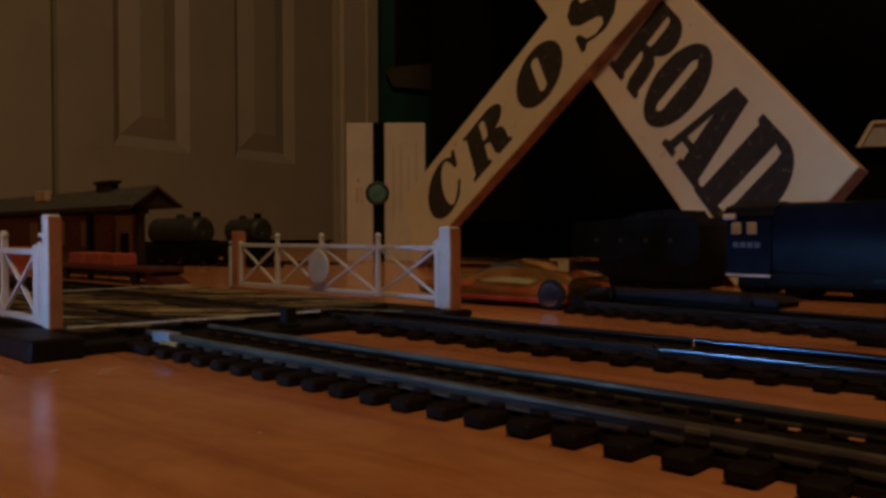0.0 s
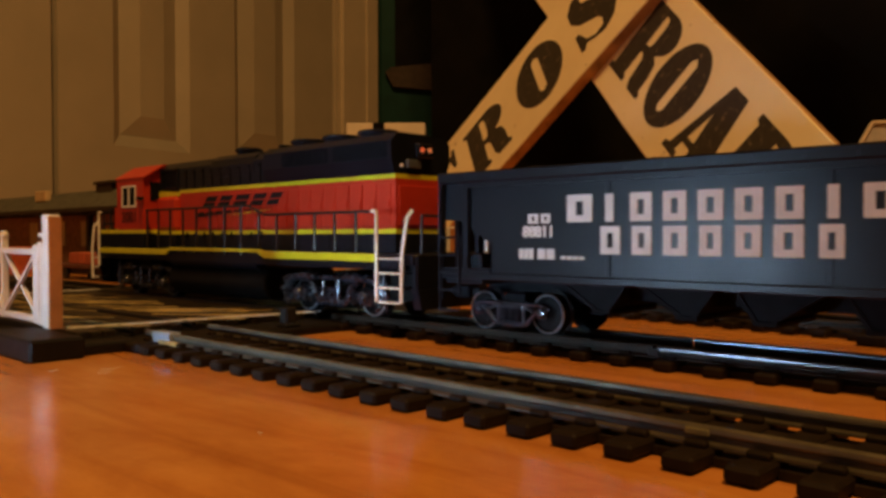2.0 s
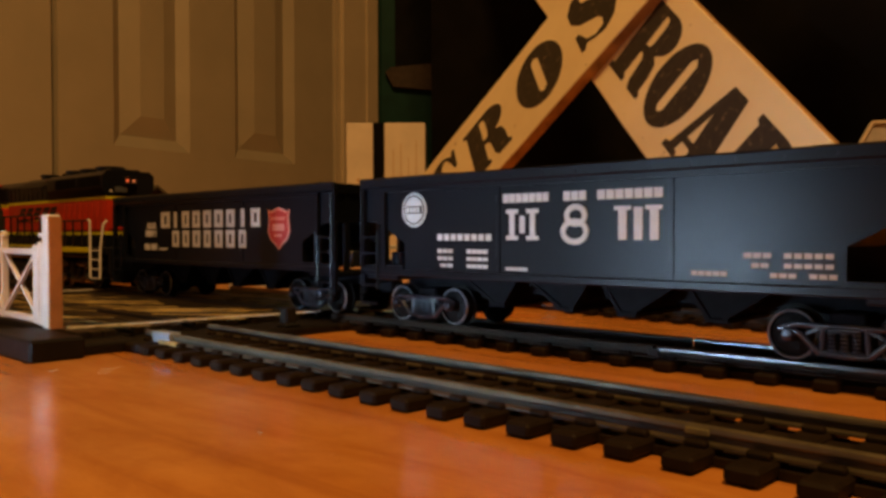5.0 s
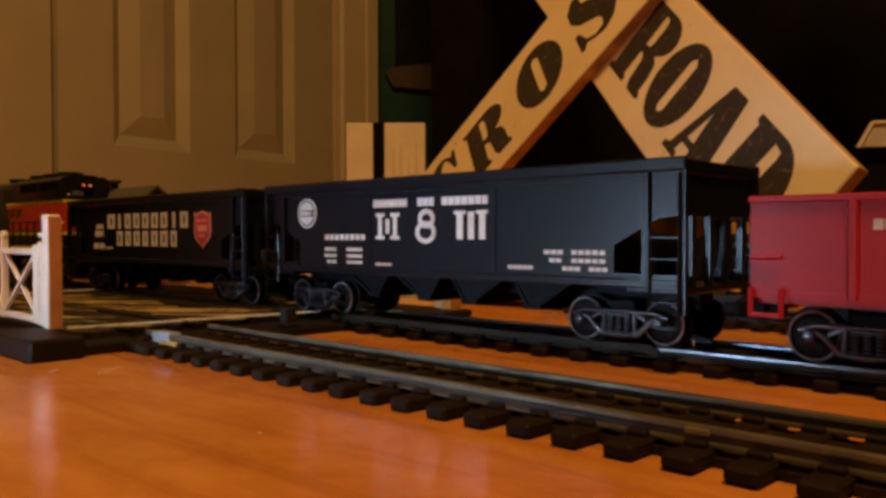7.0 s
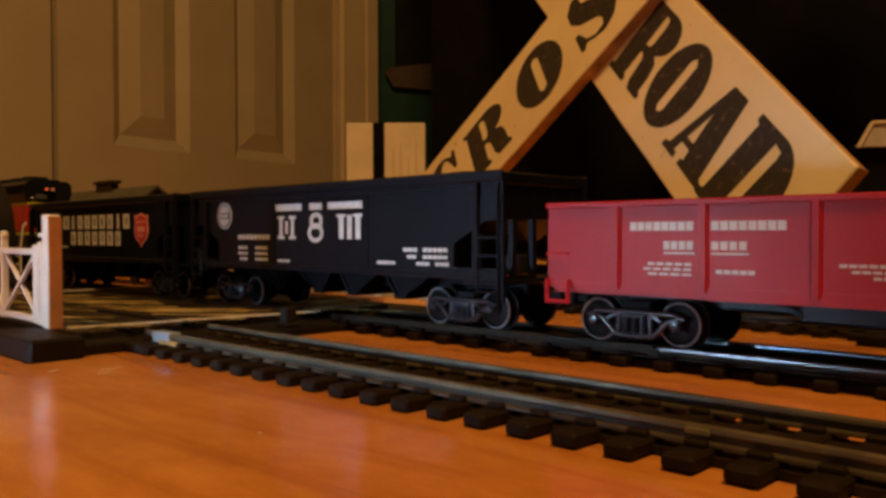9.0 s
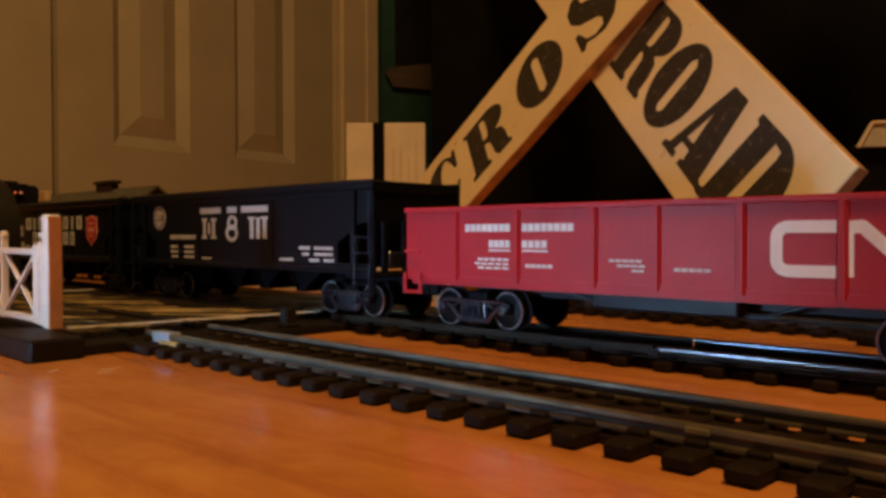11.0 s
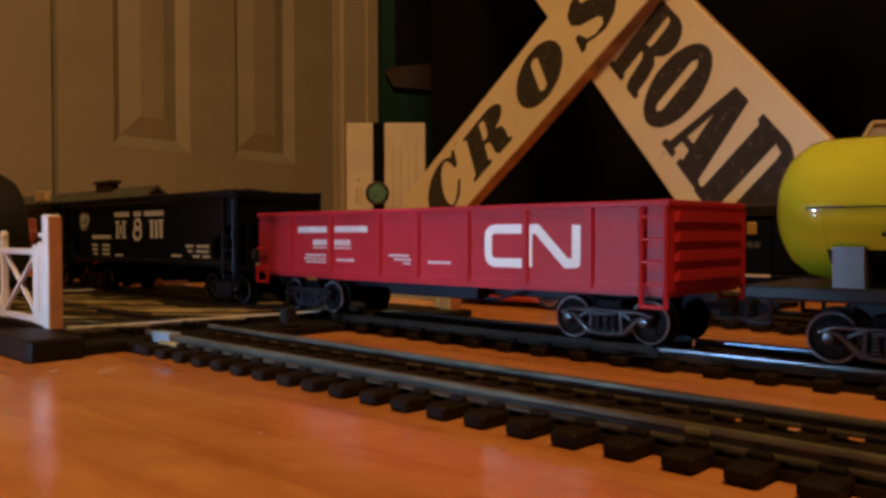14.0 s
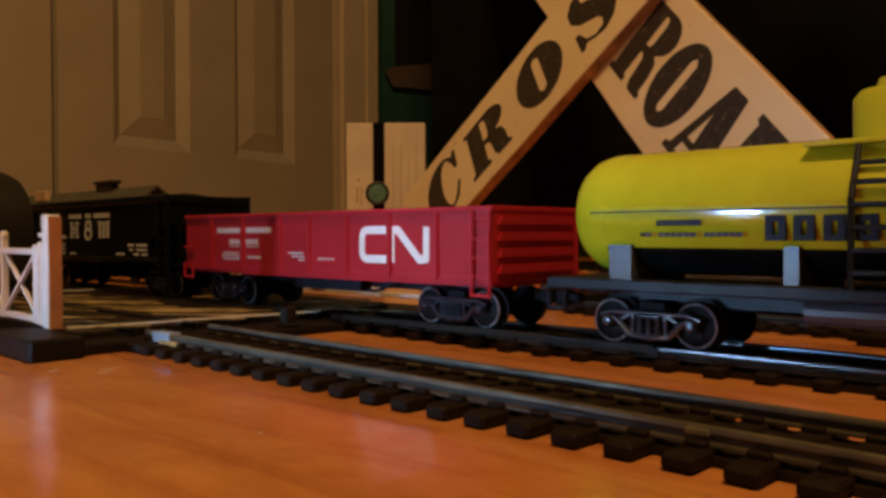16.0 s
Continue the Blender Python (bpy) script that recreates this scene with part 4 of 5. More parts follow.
o = 528.5
c = [(564.3 - o, 25.2), (555.2 - o, 25.2)] + arc(555.4 - o, 23.3, 2.1, 1.9, 95, 180, 5) + arc(555.4 - o, 19.1, 2.1, 1.9, 180, 265, 5) + [(555.6 - o, 17.2), (564.3 - o, 17.2)]
band(bm, c, 2.2)
part("emblem_band", bm, M_WHITE, gon, "white looped emblem band")
bm = B()
nn = [(565.4 - o, 16.4), (565.4 - o, 25.0), (567.8 - o, 25.2), (576.0 - o, 17.4), (578.6 - o, 17.6), (578.6 - o, 26.0)]
band(bm, nn, 2.2)
part("emblem_band", bm, M_WHITE, gon, "white folded emblem band")
bars(gon, [(476.9 - o, 491.2 - o, 24.6, 26.4, 8, 0.16), (494.6 - o, 509.2 - o, 24.6, 26.4, 8, 0.16), (484.5 - o, 491.2 - o, 20.8, 22.5, 4, 0.2), (494.6 - o, 502.0 - o, 20.8, 22.5, 4, 0.2), (484.5 - o, 491.2 - o, 19.9, 20.3, 1, 0), (494.6 - o, 502.0 - o, 19.9, 20.3, 1, 0),
           (481.0 - o, 491.0 - o, 17.6, 18.2, 5, 0.25), (480.0 - o, 491.0 - o, 16.6, 17.1, 5, 0.25), (481.0 - o, 491.0 - o, 15.6, 16.1, 4, 0.2), (495.6 - o, 503.5 - o, 16.2, 17.0, 5, 0.2),
           (518.0 - o, 526.0 - o, 18.0, 18.6, 5, 0.2), (520.0 - o, 526.8 - o, 17.0, 17.5, 4, 0.2), (523.5 - o, 526.5 - o, 16.0, 16.5, 2, 0.2), (533.0 - o, 541.0 - o, 16.4, 17.1, 5, 0.2)], M_LETTER, -yb, label="small white bars of writing")

# ---- yellow tank car ----
tank = thing("tank_car", "bright yellow tank car with dome on a dark grey frame", "freight car", pose(0.6790, 0.1665, RZ * MM), "train cars")
L = 64.2
part("frame", box(box(B(), -L, L, -14.5, 14.5, 11.6, 14.2, 0.4), -L + 16, L - 16, -5, 5, 8.0, 11.8, 0.4), M_FRAME, tank, "dark grey frame")
for d in (-1, 1):
    for s in (-1, 1):
        bm = B()
        xe = d * (L - 3)
        for a, b in (((xe - 2.2, 11.8), (xe - 2.2, 7.2)), ((xe + 2.2, 11.8), (xe + 2.2, 7.2)), ((xe - 2.2, 7.2), (xe + 2.2, 7.2))):
            rod(bm, (a[0], s * 14.6, a[1]), (b[0], s * 14.6, b[1]), 0.5, 6)
        part("step", bm, M_FRAME, tank)
R0, zc, he = 13.6, 28.6, 61.5
prof = [(-he, 0.4), (-he + 0.4, 5), (-he + 1.4, 8.6), (-he + 3.2, 11.2), (-he + 6.0, 13.0), (-he + 9.0, R0), (-he + 11.5, R0), (-he + 11.6, R0 - 0.1), (-he + 11.8, R0 - 0.1), (-he + 11.9, R0)]
bm = lathe(B(), prof + [(-a, r) for a, r in prof[::-1]], pose(0, 0, zc), 64)
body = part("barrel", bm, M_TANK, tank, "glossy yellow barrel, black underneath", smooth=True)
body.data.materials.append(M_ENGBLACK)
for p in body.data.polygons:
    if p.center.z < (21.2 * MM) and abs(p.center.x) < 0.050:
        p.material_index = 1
for s in (-1, 1):
    # seam in dark grey: its thin shadow line is put into the colour
    part("shaded_seam", box(B(), -he + 8.6, he - 8.6, s * (R0 - 0.3), s * (R0 + 0.22), 28.5, 28.8), M_FRAME, tank)
bm = lathe(B(), [(38.5, 8.8), (49.0, 8.8), (50.4, 7.8), (51.0, 5.0), (52.6, 4.6), (53.0, 3.6), (53.2, 0.3)], pose(6.5, 0, 0, 0, -90, 0) @ pose(0, 0, 0), 36)
part("dome", bm, M_TANK, tank, "yellow dome with capped top", smooth=True)
part("walkway", box(B(), -8, 24, -11.4, -7.0, 40.0, 40.9, 0.2), M_TANK, tank, "yellow dome walkway")
bm = B()
for x in (1.6, 8.4):
    rod(bm, (x, -15.0, 13.8), (x, -15.2, 30), 0.6, 8)
    rod(bm, (x, -15.2, 30), (x, -10.5, 40.4), 0.6, 8)
lad = part("ladder", bm, M_FRAME, tank, "dark grey side ladder")
for y, z in ((-15.1, 17), (-15.1, 21), (-15.1, 25), (-15.1, 29), (-14.0, 33), (-12.3, 36.5)):
    part("rung", rod(B(), (1.6, y, z), (8.4, y, z), 0.5, 6), M_FRAME, lad)
for x in (-46, -9.5, 27, 48):
    w = 2.7 if abs(x) > 40 else 1.4
    part("saddle", prism(B(), [(x - w, 14.0), (x + w, 14.0), (x + w, 21.6), (x - w, 21.6)], -12.6, 12.6, "y"), M_SADDLE, tank, "grey tank saddle")
o = 679.0
bm = B()
for cx in (667.0, 672.2, 677.5, 682.8, 688.5, 694.0):
    box(bm, cx - o - 1.9, cx - o - 0.5, -14.0, -12.9, 22.6, 27.4)
    box(bm, cx - o + 0.5, cx - o + 1.9, -14.0, -12.9, 22.6, 27.4)
    box(bm, cx - o - 0.5, cx - o + 0.5, -14.0, -12.9, 26.2, 27.4)
    box(bm, cx - o - 0.5, cx - o + 0.5, -14.0, -12.9, 22.6, 23.8)
part("lettering", bm, M_NAVY, tank, "navy block lettering")
bars(tank, [(642.5 - o, 652.5 - o, 25.6, 26.8, 7, 0.12), (638.8 - o, 641.5 - o, 23.4, 24.2, 3, 0.2), (643.0 - o, 651.5 - o, 23.4, 24.2, 6, 0.2), (653.0 - o, 661.0 - o, 23.4, 24.2, 6, 0.2)], M_NAVY, -13.9, label="small dark bars of writing", depth=0.2)
for cx in (-39.5, 39.5):
    freight_truck(tank, cx)
part("air_tank", rod(B(), (-8, -8, 9.2), (8, -8, 9.2), 2.6, 14), M_SADDLE, tank)
coupler(tank, -L, -1)
# ---- the diesel locomotive ----
loco = thing("diesel_locomotive", "orange-red and black model diesel locomotive with yellow stripes", "locomotive", pose(0.0345, 0.1665, RZ * MM), "train cars")
YW, YH = 17.6, 10.4
# frame and walkway
bm = box(B(), -92, 92, -YW + 1.0, YW - 1.0, 14.2, 18.6, 0.3)
part("deck", bm, M_BLK, loco, "black walkway deck")
for s in (-1, 1):
    y0, y1 = s * (YW - 0.9), s * YW
    part("sill_stripe", box(B(), -92.5, -35.5, y0, y1, 16.6, 18.7, 0.1), M_YEL, loco, "yellow sill stripe")
    part("sill_stripe", box(B(), 30.0, 84.0, y0, y1, 16.4, 18.6, 0.1), M_YEL, loco, "yellow sill stripe")
    part("sill_stripe", prism(B(), [(-35.5, 16.6), (-31.5, 18.3), (26.0, 18.3), (30.0, 16.4), (30.0, 18.6), (26.2, 19.3), (-31.7, 19.3), (-35.5, 18.7)], y0, y1, "y"), M_YEL, loco, "yellow sill stripe")
    part("side_step", prism(B(), [(-34, 14.4), (-29, 17.9), (24, 17.9), (29, 14.4)], s * (YW - 7.5), s * (YW - 4.5), "y"), M_BLKM, loco)
for d in (-1, 1):
    sa, sb, fx = (84.0, 93.8, 96.5) if d > 0 else (93.2, 99.6, 101.0)  # step well and end sheet
    bm = box(B(), d * 83, d * fx, -YW + 2, YW - 2, 15.5, 18.6, 0.3)
    box(bm, d * (fx - 1.5), d * (fx + 0.5), -YW + 3, YW - 3, 8, 18.6, 0.4)
    part("end_platform", bm, M_BLK, loco)
    part("pilot", prism(B(), [(-13, 3.5), (13, 3.5), (14.5, 9), (-14.5, 9)], d * (fx - 2), d * (fx + 0.7), "x"), M_BLK, loco)
    for s in (-1, 1):
        bm = box(B(), d * (sa + 0.4), d * (sb - 0.2), s * (YW - 5.5), s * (YW - 4.9), 5.2, 18)
        part("step_well", bm, M_ENGBLACK, loco)
        for k, z in enumerate((5.4, 9.4, 13.4, 17.4) if d > 0 else (6.2, 10.4, 14.4)):
            tr = part("step_tread", box(B(), d * (sa + 0.6), d * (sb - 0.4), s * (YW - 5.5), s * (YW - 0.5), z - 0.4, z + 0.3, 0.1), M_BLK, loco, "black step tread")
            part("step_edge", box(B(), d * (sa + 0.8), d * (sb - 0.6), s * (YW - 0.5), s * (YW - 0.1), z - 0.3, z + 0.2), M_WHITE, tr, "white step edge")
        zt = 30.4 if d > 0 else 33.6
        path_a = [(d * sa, s * (YW - 0.2), 5.4 if d > 0 else 11.0), (d * sa, s * (YW - 0.2), zt), (d * (sa - 2.0), s * (YW - 0.2), zt + 0.1)]
        path_b = [(d * sb, s * (YW - 0.2), 5.4), (d * (sb + 0.4), s * (YW - 0.2), 18.0), (d * (sb + 0.2), s * (YW - 1.0), zt - 6), (d * (sb - 0.8), s * (YW - 2.5), zt - 3.6)] if d < 0 else [(d * 93.8, s * (YW - 0.2), 5.4), (d * 94.2, s * (YW - 0.2), 18.0), (d * 95.4, s * (YW - 1.0), zt - 2), (d * 96.0, s * (YW - 2.5), zt)]
        part("step_handrail", path(B(), path_a, 0.5), M_WHITE, loco, "white step handrail")
        part("step_handrail", path(B(), path_b, 0.5), M_WHITE, loco, "white step handrail")
    bm = B()
    path(bm, [(d * (fx - 0.1), -12, 18.6), (d * (fx - 0.1), -12, 29), (d * (fx - 0.1), 12, 29), (d * (fx - 0.1), 12, 18.6)], 0.4)
    path(bm, [(d * (fx - 0.1), -4, 18.6), (d * (fx - 0.1), -4, 29)], 0.4)
    path(bm, [(d * (fx - 0.1), 4, 18.6), (d * (fx - 0.1), 4, 29)], 0.4)
    part("end_rail", bm, M_RAILING, loco)
    coupler(loco, d * fx, d)

# long hood in coloured courses
X0, X1 = -37.0, 84.4
for z0, z1, mat, nm in ((18.6, 24.2, M_BLK, "hood_base"), (24.2, 25.6, M_YEL, "hood_stripe"), (25.6, 39.9, M_RED, "hood_side"), (39.9, 41.2, M_YEL, "hood_stripe")):
    part(nm, box(B(), X0, X1, -YH, YH, z0, z1), mat, loco)
top = [(-YH, 41.2), (YH, 41.2), (YH, 49.5), (YH - 2.2, 52.0), (-YH + 2.2, 52.0), (-YH, 49.5)]
part("hood_top", prism(B(), top, X0, 20, "x"), M_BLK, loco, "black upper hood")
flare = [(-YH - 0.2, 41.3), (YH + 0.2, 41.3), (YH + 1.6, 45.5), (YH + 1.6, 50.6), (YH - 0.6, 52.6), (-YH + 0.6, 52.6), (-YH - 1.6, 50.6), (-YH - 1.6, 45.5)]
part("radiator_housing", prism(B(), flare, 22, X1 - 0.1, "x"), M_BLK, loco, "black flared radiator housing")
part("housing_slope", prism(B(), top, 20, 22.0, "x"), M_BLK, loco)
blis = [(-YH - 0.1, 45.0), (YH + 0.1, 45.0), (YH + 0.35, 48.5), (YH - 0.6, 51.0), (YH - 3, 52.6), (-YH + 3, 52.6), (-YH + 0.6, 51.0), (-YH - 0.35, 48.5)]
part("brake_blister", prism(B(), blis, -14, 14, "x"), M_BLK, loco)
for s in (-1, 1):
    for x0, x1 in ((32.5, 56.0), (58.5, 82.4)):
        y = s * (YH + 1.6)
        part("grille", box(B(), x0, x1, y, y + s * 0.2, 45.8, 50.4), M_BLKM, loco, "matt black radiator grille")
        bm = B()
        n = 14
        for i in range(n):
            z = 46.0 + i * 4.3 / n
            box(bm, x0 + 0.3, x1 - 0.3, y + s * 0.2, y + s * 0.45, z, z + 0.14)
        part("grille_mesh", bm, M_BLKM, loco)
    # hood doors: thin raised leaves and latches
    rng = random.Random(8)
    for i in range(17):
        x = X0 + 15 + i * 6.2
        part("hood_door", box(B(), x, x + 5.6, s * (YH - 0.05), s * (YH + 0.4), 26.4, 38.6, 0.15), M_RED, loco)
        part("door_latch", box(B(), x + 4.6, x + 5.0, s * (YH + 0.35), s * (YH + 0.8), 31.5, 34.0), M_RED, loco)
    for i in range(9):
        x = X0 + 5 + i * 6.2
        part("hood_seam", box(B(), x, x + 0.45, s * (YH - 0.1), s * (YH + 0.25), 41.6, 48.6), M_BLKM, loco)
    for i in range(14):
        x = X0 + 12 + i * 7.2
        part("eyebolt", rod(B(), (x, s * YH, 40.2), (x, s * (YH + 0.5), 40.2), 0.3, 6), M_YEL, loco)
        part("base_door", box(B(), x, x + 6.6, s * (YH - 0.05), s * (YH + 0.2), 19.2, 23.6, 0.1), M_BLK, loco)
    # blocky emblem: slanted dark marks over a swoosh
    y = s * (YH + 0.42)
    for k, (x, w) in enumerate(((-19.5, 8.6), (-9.5, 8.6), (0.6, 9.6), (11.6, 8.4), (21.5, 7.4))):
        bm = B()
        for z0, z1 in ((34.0, 35.7), (36.2, 38.0)):
            q0, q1 = (z0 - 34) * 0.9, (z1 - 34) * 0.9
            prism(bm, [(x + q0, z0), (x + w * 0.86 + q0, z0), (x + w * 0.86 + q1, z1), (x + q1, z1)], y, y + s * 0.12, "y")
        part("emblem", bm, M_BLK, loco, "dark slanted block emblem")
    if s < 0:
        part("emblem_swoosh", prism(B(), [(-24.5, 30.4), (2.0, 31.8), (25.0, 33.0), (2.0, 32.7), (-21.5, 32.4)], y, y + s * 0.12, "y"), M_BLK, loco, "dark swoosh")
        part("emblem_swoosh", prism(B(), [(-8, 30.6), (14, 31.6), (27.0, 32.6), (14, 32.0)], y, y + s * 0.1, "y"), M_YEL, loco, "thin yellow swoosh")

# equipment block behind the cab, with its stripe
bm = box(B(), -52.5, -36.5, -YH - 2.0, YH + 2.0, 25.6, 39.0, 1.4)
part("blower_housing", bm, M_RED, loco)
part("housing_stripe", box(B(), -52.5, -36.5, -YH - 2.05, YH + 2.05, 24.2, 25.6), M_YEL, loco)
part("housing_base", box(B(), -52.5, -36.5, -YH - 2.0, YH + 2.0, 18.6, 24.2), M_BLK, loco)
part("housing_trim", prism(B(), [(-52.5, 38.9), (-36.8, 38.9), (-36.8, 40.4), (-50, 41.2), (-52.5, 41.2)], -YH - 0.6, YH + 0.6, "y"), M_YEL, loco)
part("hood_front", prism(B(), top, -52.5, X0, "x"), M_BLK, loco)
for s in (-1, 1):
    # air intake: raised rim round a dark mesh
    g = part("intake_grille", box(B(), -50.6, -38.4, s * (YH - 0.1), s * (YH + 0.25), 42.6, 49.0), M_BLKM, loco, "matt black intake grille")
    for x0, x1, z0, z1 in ((-51.4, -37.6, 49.0, 49.8), (-51.4, -37.6, 41.8, 42.6), (-51.4, -50.6, 42.6, 49.0), (-38.4, -37.6, 42.6, 49.0)):
        part("grille_rim", box(B(), x0, x1, s * (YH - 0.1), s * (YH + 0.6), z0, z1, 0.1), M_BLK, g)
    for i in range(9):
        x = X0 + 3 + i * 6.2
        part("hood_latch", box(B(), x + 0.9, x + 2.3, s * (YH - 0.1), s * (YH + 0.5), 47.2, 47.9, 0.1), M_BLKM, loco)
        part("hood_hinge", box(B(), x + 2.6, x + 3.2, s * (YH - 0.1), s * (YH + 0.6), 22.8, 25.0, 0.1), M_BLKM, loco)

# fans and stacks
for x, r in ((31, 6.2), (48, 6.2), (66, 6.6), (-5, 5.0)):
    z = 52.5
    bm = lathe(B(), [(z, r - 0.7), (z + 1.6, r - 0.7), (z + 1.9, r), (z + 2.7, r), (z + 3.1, r - 0.6), (z + 2.9, 1.2), (z + 3.2, 1.0)], pose(x, 0, 0, 0, -90, 0), 32)
    part("roof_fan", bm, M_BLK, loco, smooth=True)
part("stack", box(B(), 17, 20, -3, 3, 52, 55.0, 0.5), M_BLKM, loco)
for x in (76, 80):
    part("roof_hatch", box(B(), x - 1.6, x + 1.6, -7, 7, 52.4, 53.6, 0.4), M_BLK, loco)

# rear end
bm = box(B(), 84.3, 85.0, -YH + 1, YH - 1, 26.5, 38.0, 0.2)
part("rear_door", bm, M_RED, loco)
part("number_board", box(B(), 84.4, 85.4, -6.5, -1.0, 43.0, 45.4, 0.2), M_SADDLE, loco)
part("headlight_box", box(B(), 84.2, 86.2, -3.0, 3.0, 46.0, 50.2, 0.4), M_BLK, loco)
for y in (-1.5, 1.5):
    l = part("headlight", lathe(B(), [(86.1, 0.75), (86.5, 0.75), (86.6, 0.4)], pose(0, y, 48.2), 16), M_LAMP if y < 0 else M_LAMPW, loco, "small glowing orange lamp")
part("marker", rod(B(), (84.4, -8.2, 43.6), (85.0, -8.2, 43.6), 0.5, 10), M_WHITE, loco, "tiny white marker")

# cab and nose
cabp = [(-YW, 26.0), (YW, 26.0), (YW, 46.5), (YH - 1, 51.2), (-YH + 1, 51.2), (-YW, 46.5)]
XA, XB = -75.6, -52.5
bm = prism(B(), cabp, XA + 0.4, XB, "x")
part("cab", bm, M_RED, loco, "orange-red cab")
part("cab_roof", prism(B(), [(-YW - 0.3, 46.3), (-YH + 0.8, 51.3), (YH - 0.8, 51.3), (YW + 0.3, 46.3), (YW + 0.3, 46.9), (YH - 0.7, 52.0), (-YH + 0.7, 52.0), (-YW - 0.3, 46.9)], XA - 0.6, XB + 1.6, "x"), M_RED, loco)
part("cab_stripe", box(B(), XA - 16, XB, -YW - 0.02, YW + 0.02, 24.6, 26.1, 0.1), M_YEL, loco)
part("cab_base", box(B(), XA - 16, XB, -YW + 0.1, YW - 0.1, 18.6, 24.7), M_BLK, loco)
part("nose", box(B(), XA - 16.6, XA + 0.6, -YH - 1.0, YH + 1.0, 26.0, 37.0, 1.2), M_RED, loco, "short orange-red nose")
for s in (-1, 1):
    y = s * YW
    part("window_frame", box(box(box(box(box(B(), -70.4, -58.2, y - 0.1, y + s * 0.35, 43.0, 43.8), -70.4, -58.2, y - 0.1, y + s * 0.35, 35.0, 35.8), -70.4, -69.6, y - 0.1, y + s * 0.35, 35.8, 43.0), -59.0, -58.2, y - 0.1, y + s * 0.35, 35.8, 43.0), -64.8, -63.8, y - 0.1, y + s * 0.35, 35.8, 43.0), M_WHITE, loco, "white cab window frame")
    for a, b in ((-69.6, -64.8), (-63.8, -59.0)):
        part("pane", box(B(), a, b, y - 0.05, y + s * 0.12, 35.8, 43.0), paint("cab_pane", (0.008, 0.008, 0.012), 0.12, 0.2, 60, spec=0.2), loco, "dark glossy pane")
    for k, ch in enumerate("3001"):
        q = pose(-64.2 - s * (3.35 * k - 5.0), y + s * 0.1, 31.0, 0, 0, 0 if s < 0 else 180)
        part("digit", moved(flat_text(ch, 6.2, 0.14, 0.08, 0.95), q), M_NUM, loco, "dark painted digit")
    part("mirror", box(box(B(), -53.5, -51.6, s * YW, s * (YW + 2.6), 37.6, 39.0, 0.2), -56, -53.4, s * YW, s * (YW + 0.9), 38.1, 38.5), M_RAILING, loco)
for y in (-11.5, 11.5):
    part("rear_window", box(B(), XB, XB + 0.3, y - 3.2, y + 3.2, 37.5, 45.0, 0.15), M_BLKM, loco)
    part("front_window", box(B(), XA, XA + 0.5, y - 4.0, y + 4.0, 38.5, 44.5, 0.15), M_BLKM, loco)
path_n = [(XA - 14.6, -YW + 1.2, 18.6), (XA - 14.6, -YW + 1.2, 33.0), (XA - 2, -YW + 1.2, 36.0), (XA + 2, -YW + 0.2, 37.5)]
part("nose_rail", path(path(B(), path_n, 0.4), [(XA - 8, -YW + 1.2, 18.6), (XA - 8, -YW + 1.2, 34.6)], 0.35), M_RAILING, loco)
part("nose_lever", rod(rod(B(), (XA - 7, -YH - 1.2, 27), (XA - 7, -YH - 2.0, 33), 0.5, 6), (XA - 7, -YH - 2.0, 33), (XA - 7, -YH - 2.0, 34.2), 1.1, 8), M_NUM, loco)

# side handrails with stanchions
for s in (-1, 1):
    y = s * (YW - 0.5)
    pts = [(-51, y, 33.6), (20, y, 33.6), (30, y, 30.4), (83.5, y, 30.4)]
    part("side_rail", path(B(), pts, 0.42), M_RAILING, loco, "black side handrail")
    xs = [-50, -41, -32, -22.5, -13, -3.5, 6, 16, 26.5, 36.5, 46.5, 56, 65.5, 75]
    for x in xs:
        zt = 33.6 if x <= 20 else (30.4 if x >= 30 else 31.6)
        part("stanchion", rod(B(), (x, y, 17.2), (x, y, zt), 0.48, 6), M_RAILING, loco)

